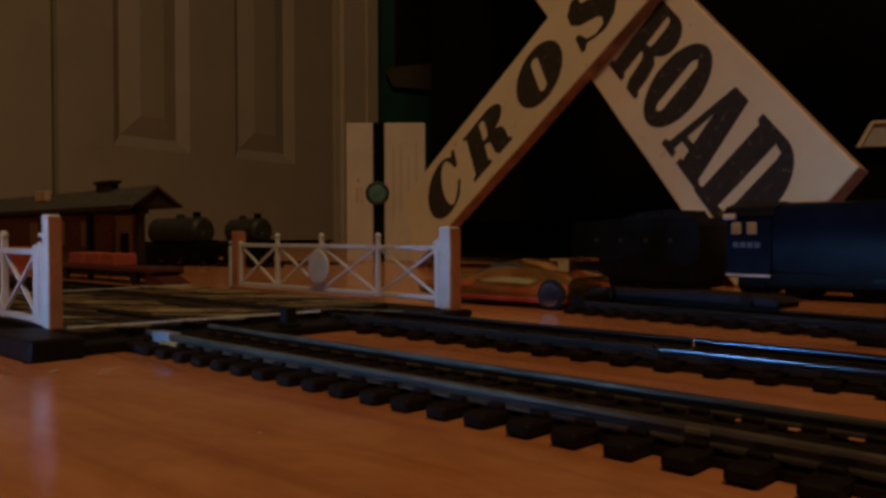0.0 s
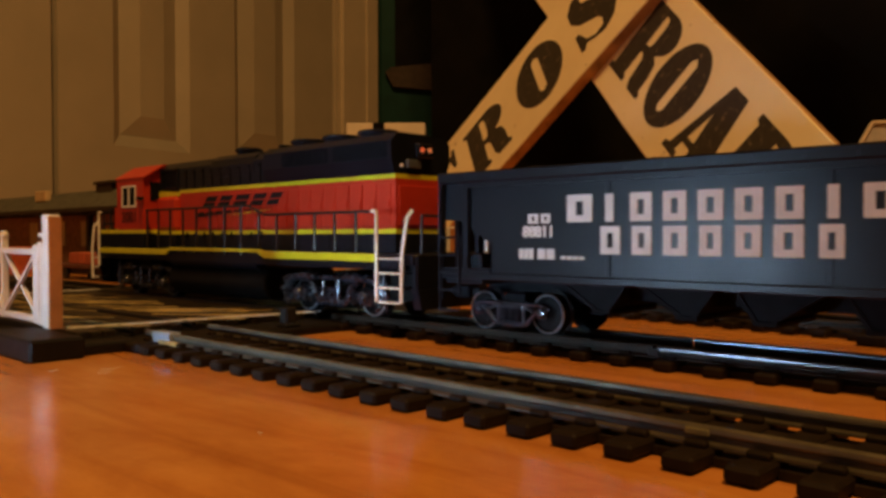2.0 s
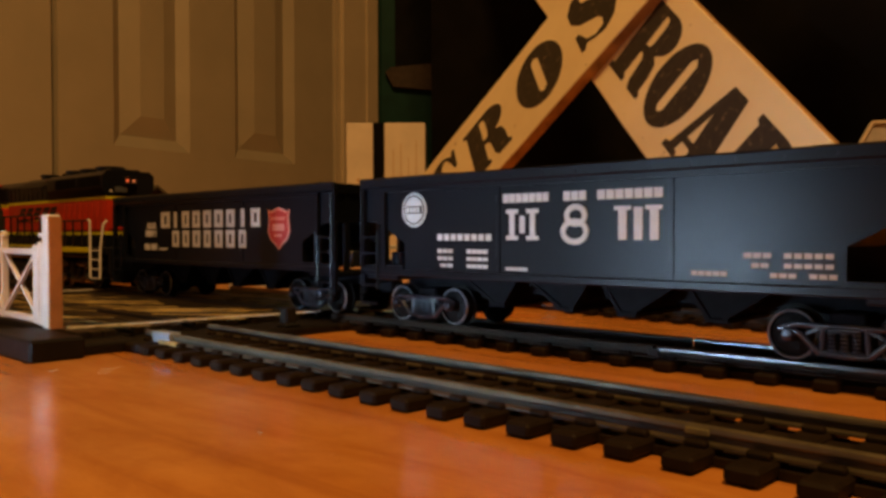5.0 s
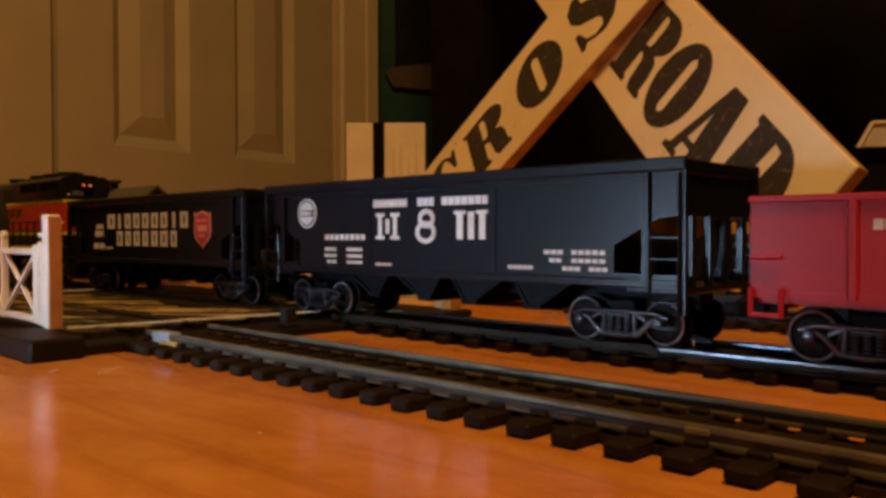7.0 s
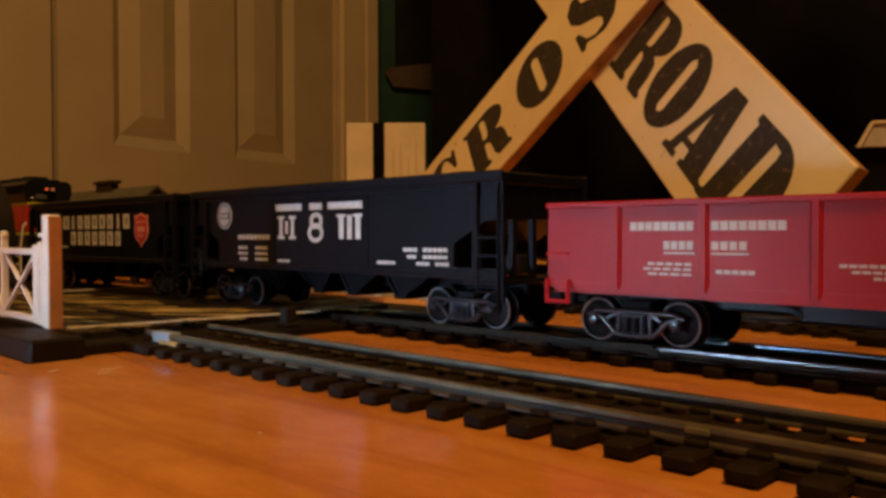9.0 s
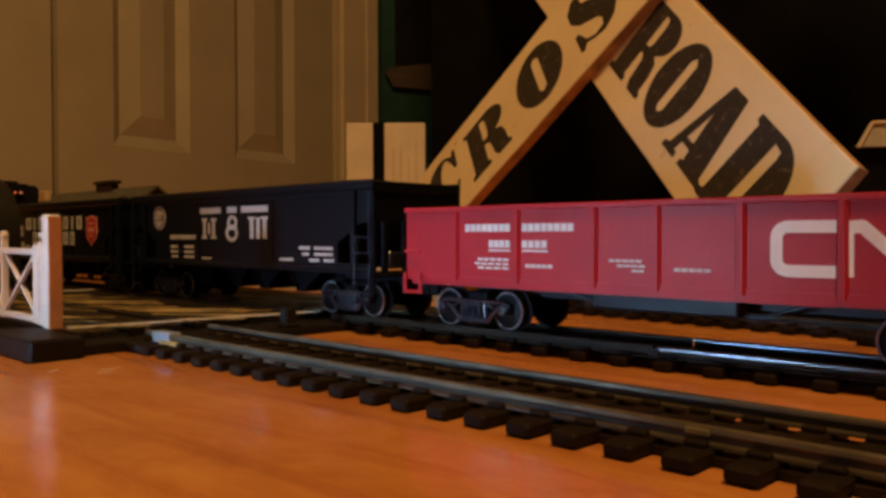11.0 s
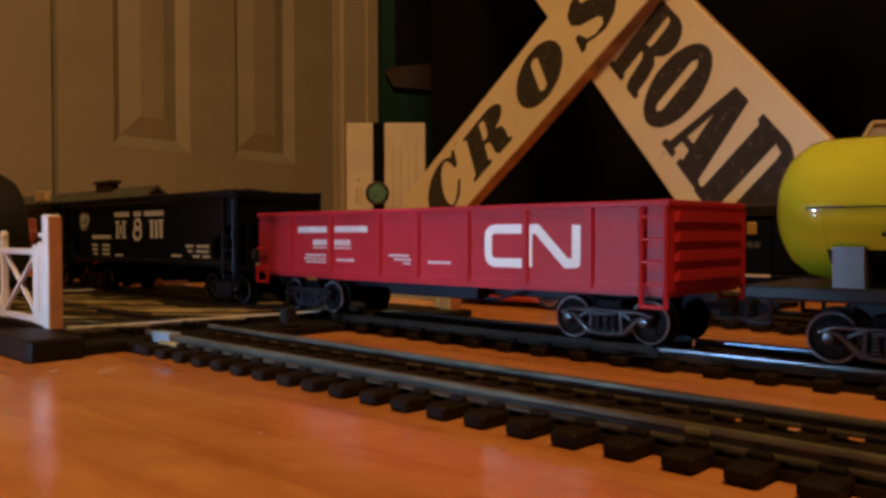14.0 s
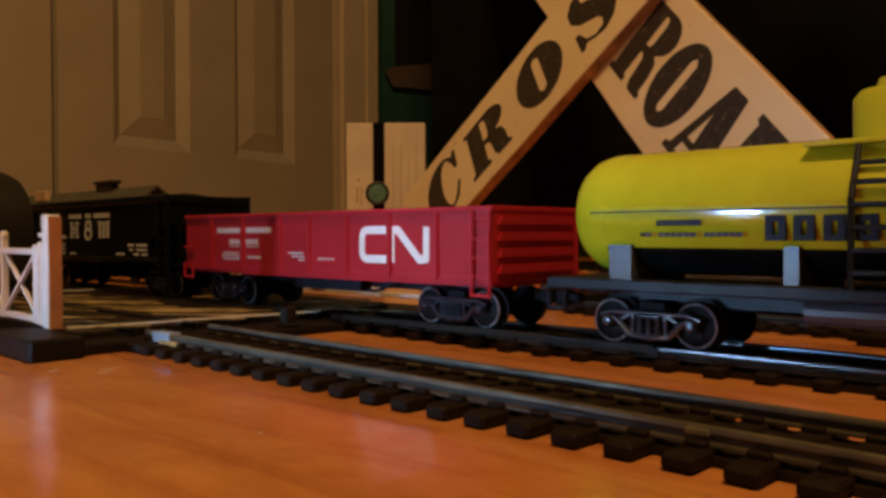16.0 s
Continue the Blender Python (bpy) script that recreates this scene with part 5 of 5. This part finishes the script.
# fuel tank, trucks
ft = arc(11, 7.4, 4.2, 5.2, -90, 90, 12) + arc(-11, 7.4, 4.2, 5.2, 90, 270, 12)
part("fuel_tank", prism(B(), ft, -37.0, 27.0, "x"), M_ENGBLACK, loco, "dull black fuel tank", smooth=True)
part("air_reservoir", rod(B(), (-34, -14.5, 14.2), (24, -14.5, 14.2), 1.9, 14), M_BLK, loco, smooth=True)
for sx in (-1, 1):
    cx = sx * 59.0
    t = part("truck", box(B(), cx - 4, cx + 4, -9, 9, 6, 13, 0.5), M_ENGBLACK, loco)
    for s in (-1, 1):
        y = s * 12.6
        bm = B()
        # cast frame: a beam that dips between the axles and arches over each
        run = []
        for w in (-15.5, 15.5):
            run += [(cx + w + 7.6 * math.cos(radians(a)), y, 5.6 + 5.6 * math.sin(radians(a))) for a in range(180, -1, -20)]
            if w < 0:
                run += [(cx - 5.6, y, 3.6), (cx + 5.6, y, 3.6)]
        tube(bm, [(cx - 25.5, y, 7.2)] + run + [(cx + 25.5, y, 7.2)], 1.15)
        tube(bm, [(cx - 25, y, 9.6), (cx - 21, y, 11.0), (cx + 21, y, 11.0), (cx + 25, y, 9.6)], 0.8)
        frame_side = part("side_frame", bm, M_LTRUCK, t, "glossy grey-black cast side frame", smooth=True)
        for w in (-15.5, 15.5):
            bm = box(B(), cx + w - 2.8, cx + w + 2.8, y - 1.3, y + 1.3, 3.2, 8.4, 0.8)
            lathe(bm, [(-2.6, 0.6), (-2.4, 1.7), (-1.6, 2.2), (2.2, 2.2)] if s < 0 else [(-2.2, 2.2), (1.6, 2.2), (2.4, 1.7), (2.6, 0.6)], pose(cx + w, y, 5.6, 0, 0, 90), 16)
            part("axle_box", bm, M_LTRUCK, frame_side, smooth=True)
            for q in (-5.2, 5.2):
                bm = B()
                for k in range(5):
                    z = 3.6 + k * 1.0
                    lathe(bm, [(z, 1.0), (z + 0.25, 1.3), (z + 0.5, 1.3), (z + 0.75, 1.0)], pose(cx + w + q, y + s * 0.2, 0, 0, -90, 0), 10)
                part("spring", bm, M_LTRUCK, frame_side, smooth=True)
            bm = tube(B(), [(cx + w * 1.46, y + s * 1.0, 9.8), (cx + w * 1.46, y + s * 1.0, 3.4), (cx + w * 1.34, y + s * 1.0, 2.2)], 0.6, 8)
            part("brake_hanger", bm, M_LTRUCK, frame_side, smooth=True)
            bm = lathe(B(), [(-3.4, 0.7), (-3.0, 1.6), (2.4, 1.7), (2.8, 1.0), (4.4, 0.6)], pose(cx + w * 0.72, y + s * 1.2, 11.2), 14)
            part("brake_cylinder", bm, M_LTRUCK, t, smooth=True)
        bm = box(B(), cx - 4.4, cx + 4.4, y - 1.0, y + 1.4, 4.4, 5.2, 0.3)
        for k in range(4):
            box(bm, cx - 4.0 + k * 0.6, cx + 4.0 - k * 0.6, y - 0.9, y + 0.9 + s * 0.3, 5.3 + k * 0.75, 5.9 + k * 0.75, 0.15)
        for q in (-3.6, 3.6):
            rod(bm, (cx + q, y + s * 0.9, 4.6), (cx + q, y + s * 0.9, 10.6), 0.6, 8)
        part("leaf_spring", bm, M_LTRUCK, frame_side)
        part("sand_pipe", tube(B(), [(cx + sx * 23.5, y + s * 0.6, 12.6), (cx + sx * 24.0, y + s * 0.6, 6.0), (cx + sx * 22.6, y - s * 1.4, 2.0)], 0.4, 8), M_LTRUCK, t, smooth=True)
    for w in (-15.5, 15.5):
        wheelset(loco, cx + w, 5.8)

# ---- grey engine coming slowly along the near track ----
grey = thing("grey_engine", "dark grey round-nosed model engine on the near track", "locomotive", pose(-0.3865, 0.1062, RZ * MM, 0, 0, -0.25))
prof = [(-2.5, 6), (-1.2, 17), (-0.6, 24), (-0.9, 30), (-2.9, 37), (-7.4, 43.5), (-13.8, 48.4), (-23, 51.0), (-150, 51.5), (-150, 6)]
bm = B()
n = 12
sects = []
for k in range(n + 1):
    a = math.pi * k / n
    y = -15.5 * math.cos(a)
    rise = math.sin(a) ** 0.45 if 0 < k < n else 0.0
    sects.append([bm.verts.new((x - 1.5 * (1 - rise) if x > -100 else x, y, 6 + (z - 6) * (0.80 + 0.20 * rise))) for x, z in prof])
for s0, s1 in zip(sects, sects[1:]):
    for i in range(len(prof)):
        j = (i + 1) % len(prof)
        bm.faces.new((s0[i], s0[j], s1[j], s1[i]))
bm.faces.new(sects[0])
bm.faces.new(sects[-1][::-1])
part("body", bm, M_NOSEGREY, grey, "dull dark grey shell", smooth=True)
part("window", box(B(), -36, -13.5, -15.3, -14.2, 37.2, 39.4, 0.3), M_BLKM, grey, "dark side window slot")
part("lamp", rod(B(), (-11.5, -16.2, 25.5), (-11.5, -15.2, 25.5), 0.9, 10), M_LETTER, grey, "small white lamp")
part("skirt", box(B(), -148, -3, -13, 13, 3.0, 6.4, 0.5), M_ENGBLACK, grey)
for x in (-14, -36, -112, -134):
    wheelset(grey, x, 4.9)

# ---- things beyond the tracks ----


def toy_car():
    c = thing("toy_car", "shiny metallic gold toy sports car with chrome wheels", "toy car", pose(-0.2080, 0.2630, 0, 0, 0, 2))
    prof = [(-41, 4.0), (-42, 7.0), (-38, 9.6), (-22, 11.6), (-13, 12.6), (-2, 17.4), (8, 18.6), (18, 17.2), (26, 14.8), (32, 14.4), (35.5, 12.4), (36, 7.0), (34, 3.6), (28, 3.2), (-30, 3.0)]
    bm = B()
    sec = []
    for y, k in ((-14.8, 0.0), (-15.4, 0.35), (-13.4, 0.82), (-10.0, 1.0), (0, 1.04), (10.0, 1.0), (13.4, 0.82), (15.4, 0.35), (14.8, 0.0)):
        sec.append([bm.verts.new((x * (0.97 + 0.03 * k), y, z if z < 8 else 8 + (z - 8) * k)) for x, z in prof])
    for s0, s1 in zip(sec, sec[1:]):
        for i in range(len(prof)):
            j = (i + 1) % len(prof)
            bm.faces.new((s0[i], s0[j], s1[j], s1[i]))
    bm.faces.new(sec[0])
    bm.faces.new(sec[-1][::-1])
    part("body", bm, M_GOLD, c, "chromed gold body", smooth=True)
    part("side_window", prism(B(), [(-11, 12.6), (-2, 16.2), (9, 17.2), (18, 14.6), (12, 12.2)], -13.6, -12.0, "y"), M_GLASS, c, "green tinted window")
    part("windscreen", prism(B(), [(-12, 13.0), (-2.5, 17.6), (-1.2, 17.6), (-10, 12.6)], -9, 9, "y"), M_GLASS, c)
    part("spoiler", box(box(B(), 25, 34, -13.0, 9.0, 18.4, 19.6, 0.4), 27, 32, -10, -8, 13, 18.6), M_GOLD, c)
    part("skirt", box(B(), -34, 33, -15.2, 15.2, 2.4, 4.4, 0.5), paint("toy_red", (0.36, 0.05, 0.02), 0.3, 0.2, 90), c, "dull red skirt")
    for x in (-26, 27.5):
        for s in (-1, 1):
            w = part("wheel", lathe(B(), [(-2.2 * s, 3.8), (-2.4 * s, 5.8), (1.8 * s, 5.8), (2.0 * s, 2.0)], pose(x, s * 13.9, 5.8, 0, 0, 90), 26), M_RUBBER, c, "black tyre", smooth=True)
            bm = B()
            for k in range(5):
                a = 2 * math.pi * k / 5
                bar(bm, (x, s * 16.2, 5.8), (x + 4.0 * math.cos(a), s * 16.2, 5.8 + 4.0 * math.sin(a)), 0.6, 1.2)
            lathe(bm, [(-0.3, 4.3), (0.3, 4.3), (0.3, 3.6), (-0.3, 3.6)], pose(x, s * 16.2, 5.8, 0, 0, 90), 20)
            part("rim", bm, M_CHROME, w, "chrome rim")
    return c


toy_car()


def steam_wheels(t, xs, r, y):
    for x in xs:
        for s in (-1, 1):
            part("wheel", lathe(B(), [(-1.2, r * 0.3), (-1.4, r), (1.2, r), (1.4, r * 0.3)], pose(x, s * y, r, 0, 0, 90), 22), M_ENGBLACK, t, smooth=True)


tend = thing("tender", "matt black model engine tender heaped with coal", "tender", pose(-0.2080, 0.3700, 0))
part("body", prism(B(), [(-35, 6), (35, 6), (35.5, 33), (33, 36.5), (20, 37), (-12, 36.2), (-34, 34.4), (-35.5, 32)], -15.5, 15.5, "y"), M_ENGBLACK, tend)
part("coal", prism(B(), [(-10, 36), (28, 36.5), (26, 40), (14, 40.6), (2, 39.2)], -11, 11, "y"), M_COAL, tend)
for x in (-20, -6, 8, 21):
    part("rivet_plate", box(B(), x - 1, x + 1, -15.8, -15.4, 24.5, 26.5), M_TANKGREY, tend)
part("frame", box(B(), -34, 34, -13, 13, 2.5, 6.5, 0.5), M_ENGBLACK, tend)
steam_wheels(tend, (-26, -9, 9, 26), 5.4, 9.5)

eng = thing("steam_engine", "dark blue streamlined model steam engine", "locomotive", pose(-0.0610, 0.3700, 0))
hull = [(-14.2, 12), (-14.8, 22), (-14.2, 33), (-11.5, 38.5), (-6.5, 41.6), (0, 42.6), (6.5, 41.6), (11.5, 38.5), (14.2, 33), (14.8, 22), (14.2, 12)]
part("casing", prism(B(), hull, -78, 170, "x"), M_ENGBLUE, eng, "glossy dark blue casing", smooth=True)
cabh = [(-15.4, 9), (-15.8, 34), (-12, 39.5), (0, 42.0), (12, 39.5), (15.8, 34), (15.4, 9)]
part("cab", prism(B(), cabh, -98, -78, "x"), M_ENGBLUE, eng, smooth=True)
part("cab_roof", prism(B(), [(-16, 36.5), (-12, 40.6), (0, 43.2), (12, 40.6), (16, 36.5), (12, 39.4), (0, 42.0), (-12, 39.4)], -100, -77, "x"), M_ENGBLACK, eng)
for x in (-93.5, -86.5):
    part("cab_window", box(B(), x - 2.2, x + 2.2, -16.3, -15.3, 28.4, 33.8, 0.4), M_WINLIT, eng, "cream-yellow cab window")
part("step_edge", box(B(), -98, -78, -16.5, -16.0, 9.6, 10.6, 0.2), M_GREY_DISC, eng, "pale cab step edge")
part("drain_pipe", rod(B(), (-99.5, -15.4, 36.4), (-94.0, -15.4, 36.4), 1.3, 10), M_CARTON, eng, "small white pipe end")
bars(eng, [(-95, -82, 22.5, 25.0, 4, 0.25)], M_SADDLE, -15.7, label="small pale number bars")
part("footplate", prism(B(), [(-100, 9.4), (-60, 10.0), (-20, 15), (40, 18), (170, 18), (170, 19), (40, 19.2), (-20, 16.2), (-60, 11.2), (-100, 10.6)], -16.2, 16.2, "y"), M_ENGBLACK, eng, "thin curved footplate edge")
part("chassis", box(B(), -95, 168, -11, 11, 4, 12, 0.6), M_ENGBLACK, eng)
steam_wheels(eng, (-88, -68), 6.0, 10)
steam_wheels(eng, (-38, -10, 18), 11.0, 10)
bm = B()
bar(bm, (-38, -12.4, 9), (18, -12.4, 9), 0.9, 1.6)
part("side_rod", bm, M_FRAME, eng)

# low wagons and loose track pieces on the siding
low = thing("flat_wagon", "low black flat wagon with a dull load, on the siding", "wagon", SIDE @ pose(-0.022, 0.014, 0))
part("deck", prism(B(), [(-52, 6.4), (22, 6.2), (26, 7.2), (20, 8.4), (-8, 8.8), (-30, 8.0), (-50, 8.2)], -8, 8, "y"), paint("dull_load", (0.020, 0.014, 0.018), 0.5, 0.5, 140, spec=0.2), low)
part("frame", box(B(), -50, 24, -7, 7, 4.9, 7.0, 0.5), M_SLEEPER, low)
for x in (-40, 14):
    part("wheel_pair", lathe(B(), [(-9, 2.2), (-7, 2.2), (-7, 1), (7, 1), (7, 2.2), (9, 2.2)], pose(x, 0, 7.0, 0, 0, 90), 18), M_SLEEPER, low)
lv = thing("point_lever", "tiny black point lever beside the siding", "lever", SIDE @ pose(0.045, -0.019, 0))
part("base", box(B(), -8, 8, -3, 3, 0.1, 3.0, 0.5), M_SLEEPER, lv)
part("knob", rod(rod(B(), (0, 0, 3), (1.5, 0, 9), 0.8, 8), (1.5, 0, 8.5), (1.8, 0, 11), 1.6, 10), M_RUBBER, lv)

# model building with a pale roof at the edge of the layout
bld = thing("model_building", "black model building with a pale grey roof edge", "model building", pose(-0.124, 0.547, 0, 0, 0, 44))
part("wall", box(B(), -38, 70, 8, 70, 0, 82, 0.5), M_DARK, bld)
part("roof", prism(B(), [(-38, 80.5), (-30, 94.6), (60, 97), (76, 82)], 2, 6, "y"), M_PAPER, bld, "pale grey roof panel")
part("roof_edge", bar(bar(B(), (-39, 1, 80), (-30.4, 1, 95), 1.2, 1.6), (-30.4, 1, 95), (60, 1, 97.5), 1.2, 1.6), M_CARTON, bld, "white roof edge")

# station, wagon and engines at the far end
st = thing("station_building", "small brick station with a grey slate canopy roof", "station building", pose(0, 0, 0))
roof = [(-1, 50.0), (18.5, 64.5), (38, 50.0), (38, 48.4), (18.5, 62.6), (-1, 48.4)]
part("roof", moved(prism(B(), roof, -950, -545, "x"), pose(0, 260, 0)), M_ROOF, st, "grey slate roof")
part("gable", moved(prism(B(), [(1, 49.2), (18.5, 62.4), (36, 49.2)], -552, -548, "x"), pose(0, 260, 0)), M_TIMBER, st)
part("eave_board", box(B(), -950, -546, 258.4, 259.4, 46.8, 50.0), M_TIMBER, st)
part("wall", box(B(), -950, -606, 272, 296, 0, 49.5), M_STONE, st, "brick wall")
part("end_wall", box(B(), -607, -604.5, 275, 288, 6, 44, 0.3), M_CREAM, st, "cream end panel")
part("door", box(B(), -603.8, -602.8, 278.5, 284, 6, 30), M_TIMBER, st)
for x in (-556, -640, -730):
    part("canopy_post", box(box(B(), x - 2.5, x + 2.5, 268, 273, 0, 49), x - 5, x + 5, 266, 275, 44, 48, 0.5), M_TIMBER, st)
part("beam", box(B(), -950, -552, 266, 270, 44.5, 47.0), M_TIMBER, st)
part("chimney", box(box(B(), -640, -612, 275, 281, 60, 68.5, 0.5), -643, -609, 274, 282, 68.5, 71, 0.5), M_TIMBER, st)
part("vent", box(B(), -748, -724, 268, 273, 58, 67, 0.5), M_CREAM, st)
part("platform", box(B(), -950, -548, 246, 300, 0.1, 6.0, 0.5), M_TIMBER, st, "dark platform slab")
for x in (-760, -700, -650):
    part("window", box(B(), x - 9, x + 9, 270.8, 272.2, 20, 40, 0.4), M_CREAM, st, "cream window")

wg = thing("crate_wagon", "dark maroon flat wagon carrying red crates", "wagon", pose(-0.5, 0.2235, 0))
part("deck", box(B(), -72, 74, -9.5, 9.5, 7.5, 10.0, 0.5), M_MAROON, wg)
part("frame", box(B(), -60, 62, -7, 7, 4.0, 7.5, 0.4), M_TIMBER, wg)
for x0, x1 in ((-46, -23), (-22, 0), (1, 22)):
    part("crate", box(B(), x0, x1, -7, 7, 10, 17.5, 0.5), M_BRICKRED, wg, "red crate")
part("nose", prism(B(), [(62, 9), (86, 1.5), (62, 0.5)], -8, 8, "y"), M_MAROON, wg)
for x in (-48, 50):
    part("wheel_pair", lathe(B(), [(-9, 3.9), (-7, 3.9), (-7, 1), (7, 1), (7, 3.9), (9, 3.9)], pose(x, 0, 4.0, 0, 0, 90), 18), M_RUBBER, wg)
fg = thing("toy_block", "small orange-red block beside the station", "block", pose(-0.66, 0.226, 0))
part("block", box(B(), -20, 8, -8, 8, 0, 20, 0.8), M_BRICKRED, fg)


def old_engine(m, length, hump):
    e = thing("shunting_engine", "dull grey-green model engine parked far back", "locomotive", m, "parked engines")
    part("boiler", lathe(B(), [(-length / 2, 9), (-length / 2 + 1.5, 12.6), (length / 2 - 3, 13.4), (length / 2, 11), (length / 2 + 0.5, 5)], pose(0, 0, 32), 30), M_TANKGREY, e, smooth=True)
    part("chassis", box(B(), -length / 2 - 14, length / 2 + 6, -12, 12, 6, 20, 1), M_ENGBLACK, e)
    part("front_plate", box(B(), length / 2 - 4, length / 2 + 3, -13, 13, 16, 24, 0.6), M_ENGBLACK, e)
    part("chimney", rod(B(), (hump, 0, 42), (hump, 0, 50), 3.2, 14, 3.8), M_ENGBLACK, e)
    part("dome", lathe(B(), [(42, 4), (47, 4), (48.5, 2)], pose(hump - 22, 0, 0, 0, -90, 0), 16), M_TANKGREY, e, smooth=True)
    part("lamp", rod(B(), (length / 2 + 0.4, -3, 30), (length / 2 + 1.2, -3, 30), 1.6, 10), M_SADDLE, e)
    steam_wheels(e, (-length / 2 + 4, 0, length / 2 - 4), 6.5, 10)
    return e


old_engine(pose(-0.705, 0.383, 0, 0, 0, 12), 66, 22)
old_engine(pose(-0.707, 0.458, 0, 0, 0, 8), 46, 14)
bk = thing("far_track_bed", "dark strip of track at the back of the layout", "track", pose(-0.75, 0.43, 0, 0, 0, 10))
bm = B()
for x in range(-180, 150, 9):
    box(bm, x - 2, x + 2, -60, -30, 0.1, 2.2)
    box(bm, x - 2, x + 2, 16, 46, 0.1, 2.2)
tagged(part("sleeper_run", bm, M_SLEEPER, bk), kind="stuff")


# lint and a bright joint on the near track
for i, (x, y, l, a) in enumerate(((-0.1700, 0.0760, 3.6, 80), (-0.1660, 0.0725, 2.6, 20), (-0.1765, 0.0665, 2.2, 140), (-0.0988, 0.0657, 0.9, 10))):
    lint = thing("lint", "pale curled thread of lint lying on the floor", "lint", pose(x, y, 0, 0, 0, a), "lint on the floor")
    rng = random.Random(20 + i)
    pts = []
    for k in range(22):
        w = k / 21
        pts.append((l * (w - 0.5) + 0.28 * l * math.sin(9 * w + i), 0.3 * l * math.cos(7 * w + 2 * i) + rng.uniform(-0.12, 0.12), 0.08 + 0.25 * abs(math.sin(5 * w)) + rng.uniform(0, 0.06)))
    part("thread", path(B(), pts, 0.028, 4), M_CARTON, lint)
jt = thing("rail_joint", "worn brassy rail joint on the old track", "rail joint", FG)
part("clip", box(B(), 51.8, 55.2, -9.6, -9.1, 3.4, 4.4, 0.2), paint("worn_brass", (0.13, 0.12, 0.055), 0.45, 0.5, 200, metal=0.3), jt)


# ---- what moves ----
TRAIN = [(0.0, 0.0770), (0.5, -0.0145), (1.0, -0.1045), (1.5, -0.1945), (2.0, -0.2855), (2.5, -0.3780), (2.70, -0.4145), (2.80, -0.4193), (3.0, -0.4243), (4.0, -0.4486), (6.5, -0.5065), (9.0, -0.5646), (11.5, -0.6223), (14.0, -0.6797), (16.0, -0.7261)]


def along(t):
    """How far the train has gone along its track at t seconds."""
    return float(np.interp(t, [a for a, b in TRAIN], [b for a, b in TRAIN]))


def motions():
    times = [round(0.1 * i, 2) for i in range(31)] + [3.5 + 0.5 * i for i in range(26)]
    for car in (loco, hop1, hop2, gon, tank):
        m0 = car.matrix_basis.copy()
        walk(car, [(t, Matrix.Translation((along(t), 0, 0)) @ m0) for t in times])
    g0 = grey.matrix_basis.copy()
    d = g0.to_3x3() @ Vector((1, 0, 0))
    walk(grey, [(t, Matrix.Translation(d * (0.0031 * t)) @ g0) for t in (0.0, 4.0, 8.0, 12.0, 16.0)])
    for w, x, r in ROLL:
        if w.parent == grey:
            go, rt = (lambda t: 0.0031 * t), [float(i) for i in range(0, 17, 2)]
        else:
            go = lambda t: along(t) - along(0)
            rt, t = [0.0], 0.0
            while t < 15.99:
                t = min(16.0, t + (1 / 30 if t < 2.75 else 0.2))
                rt.append(t)
        walk(w, [(t, Matrix.Translation((x, 0, r)) @ Matrix.Rotation(go(t) / r, 4, "Y")) for t in rt])


motions()
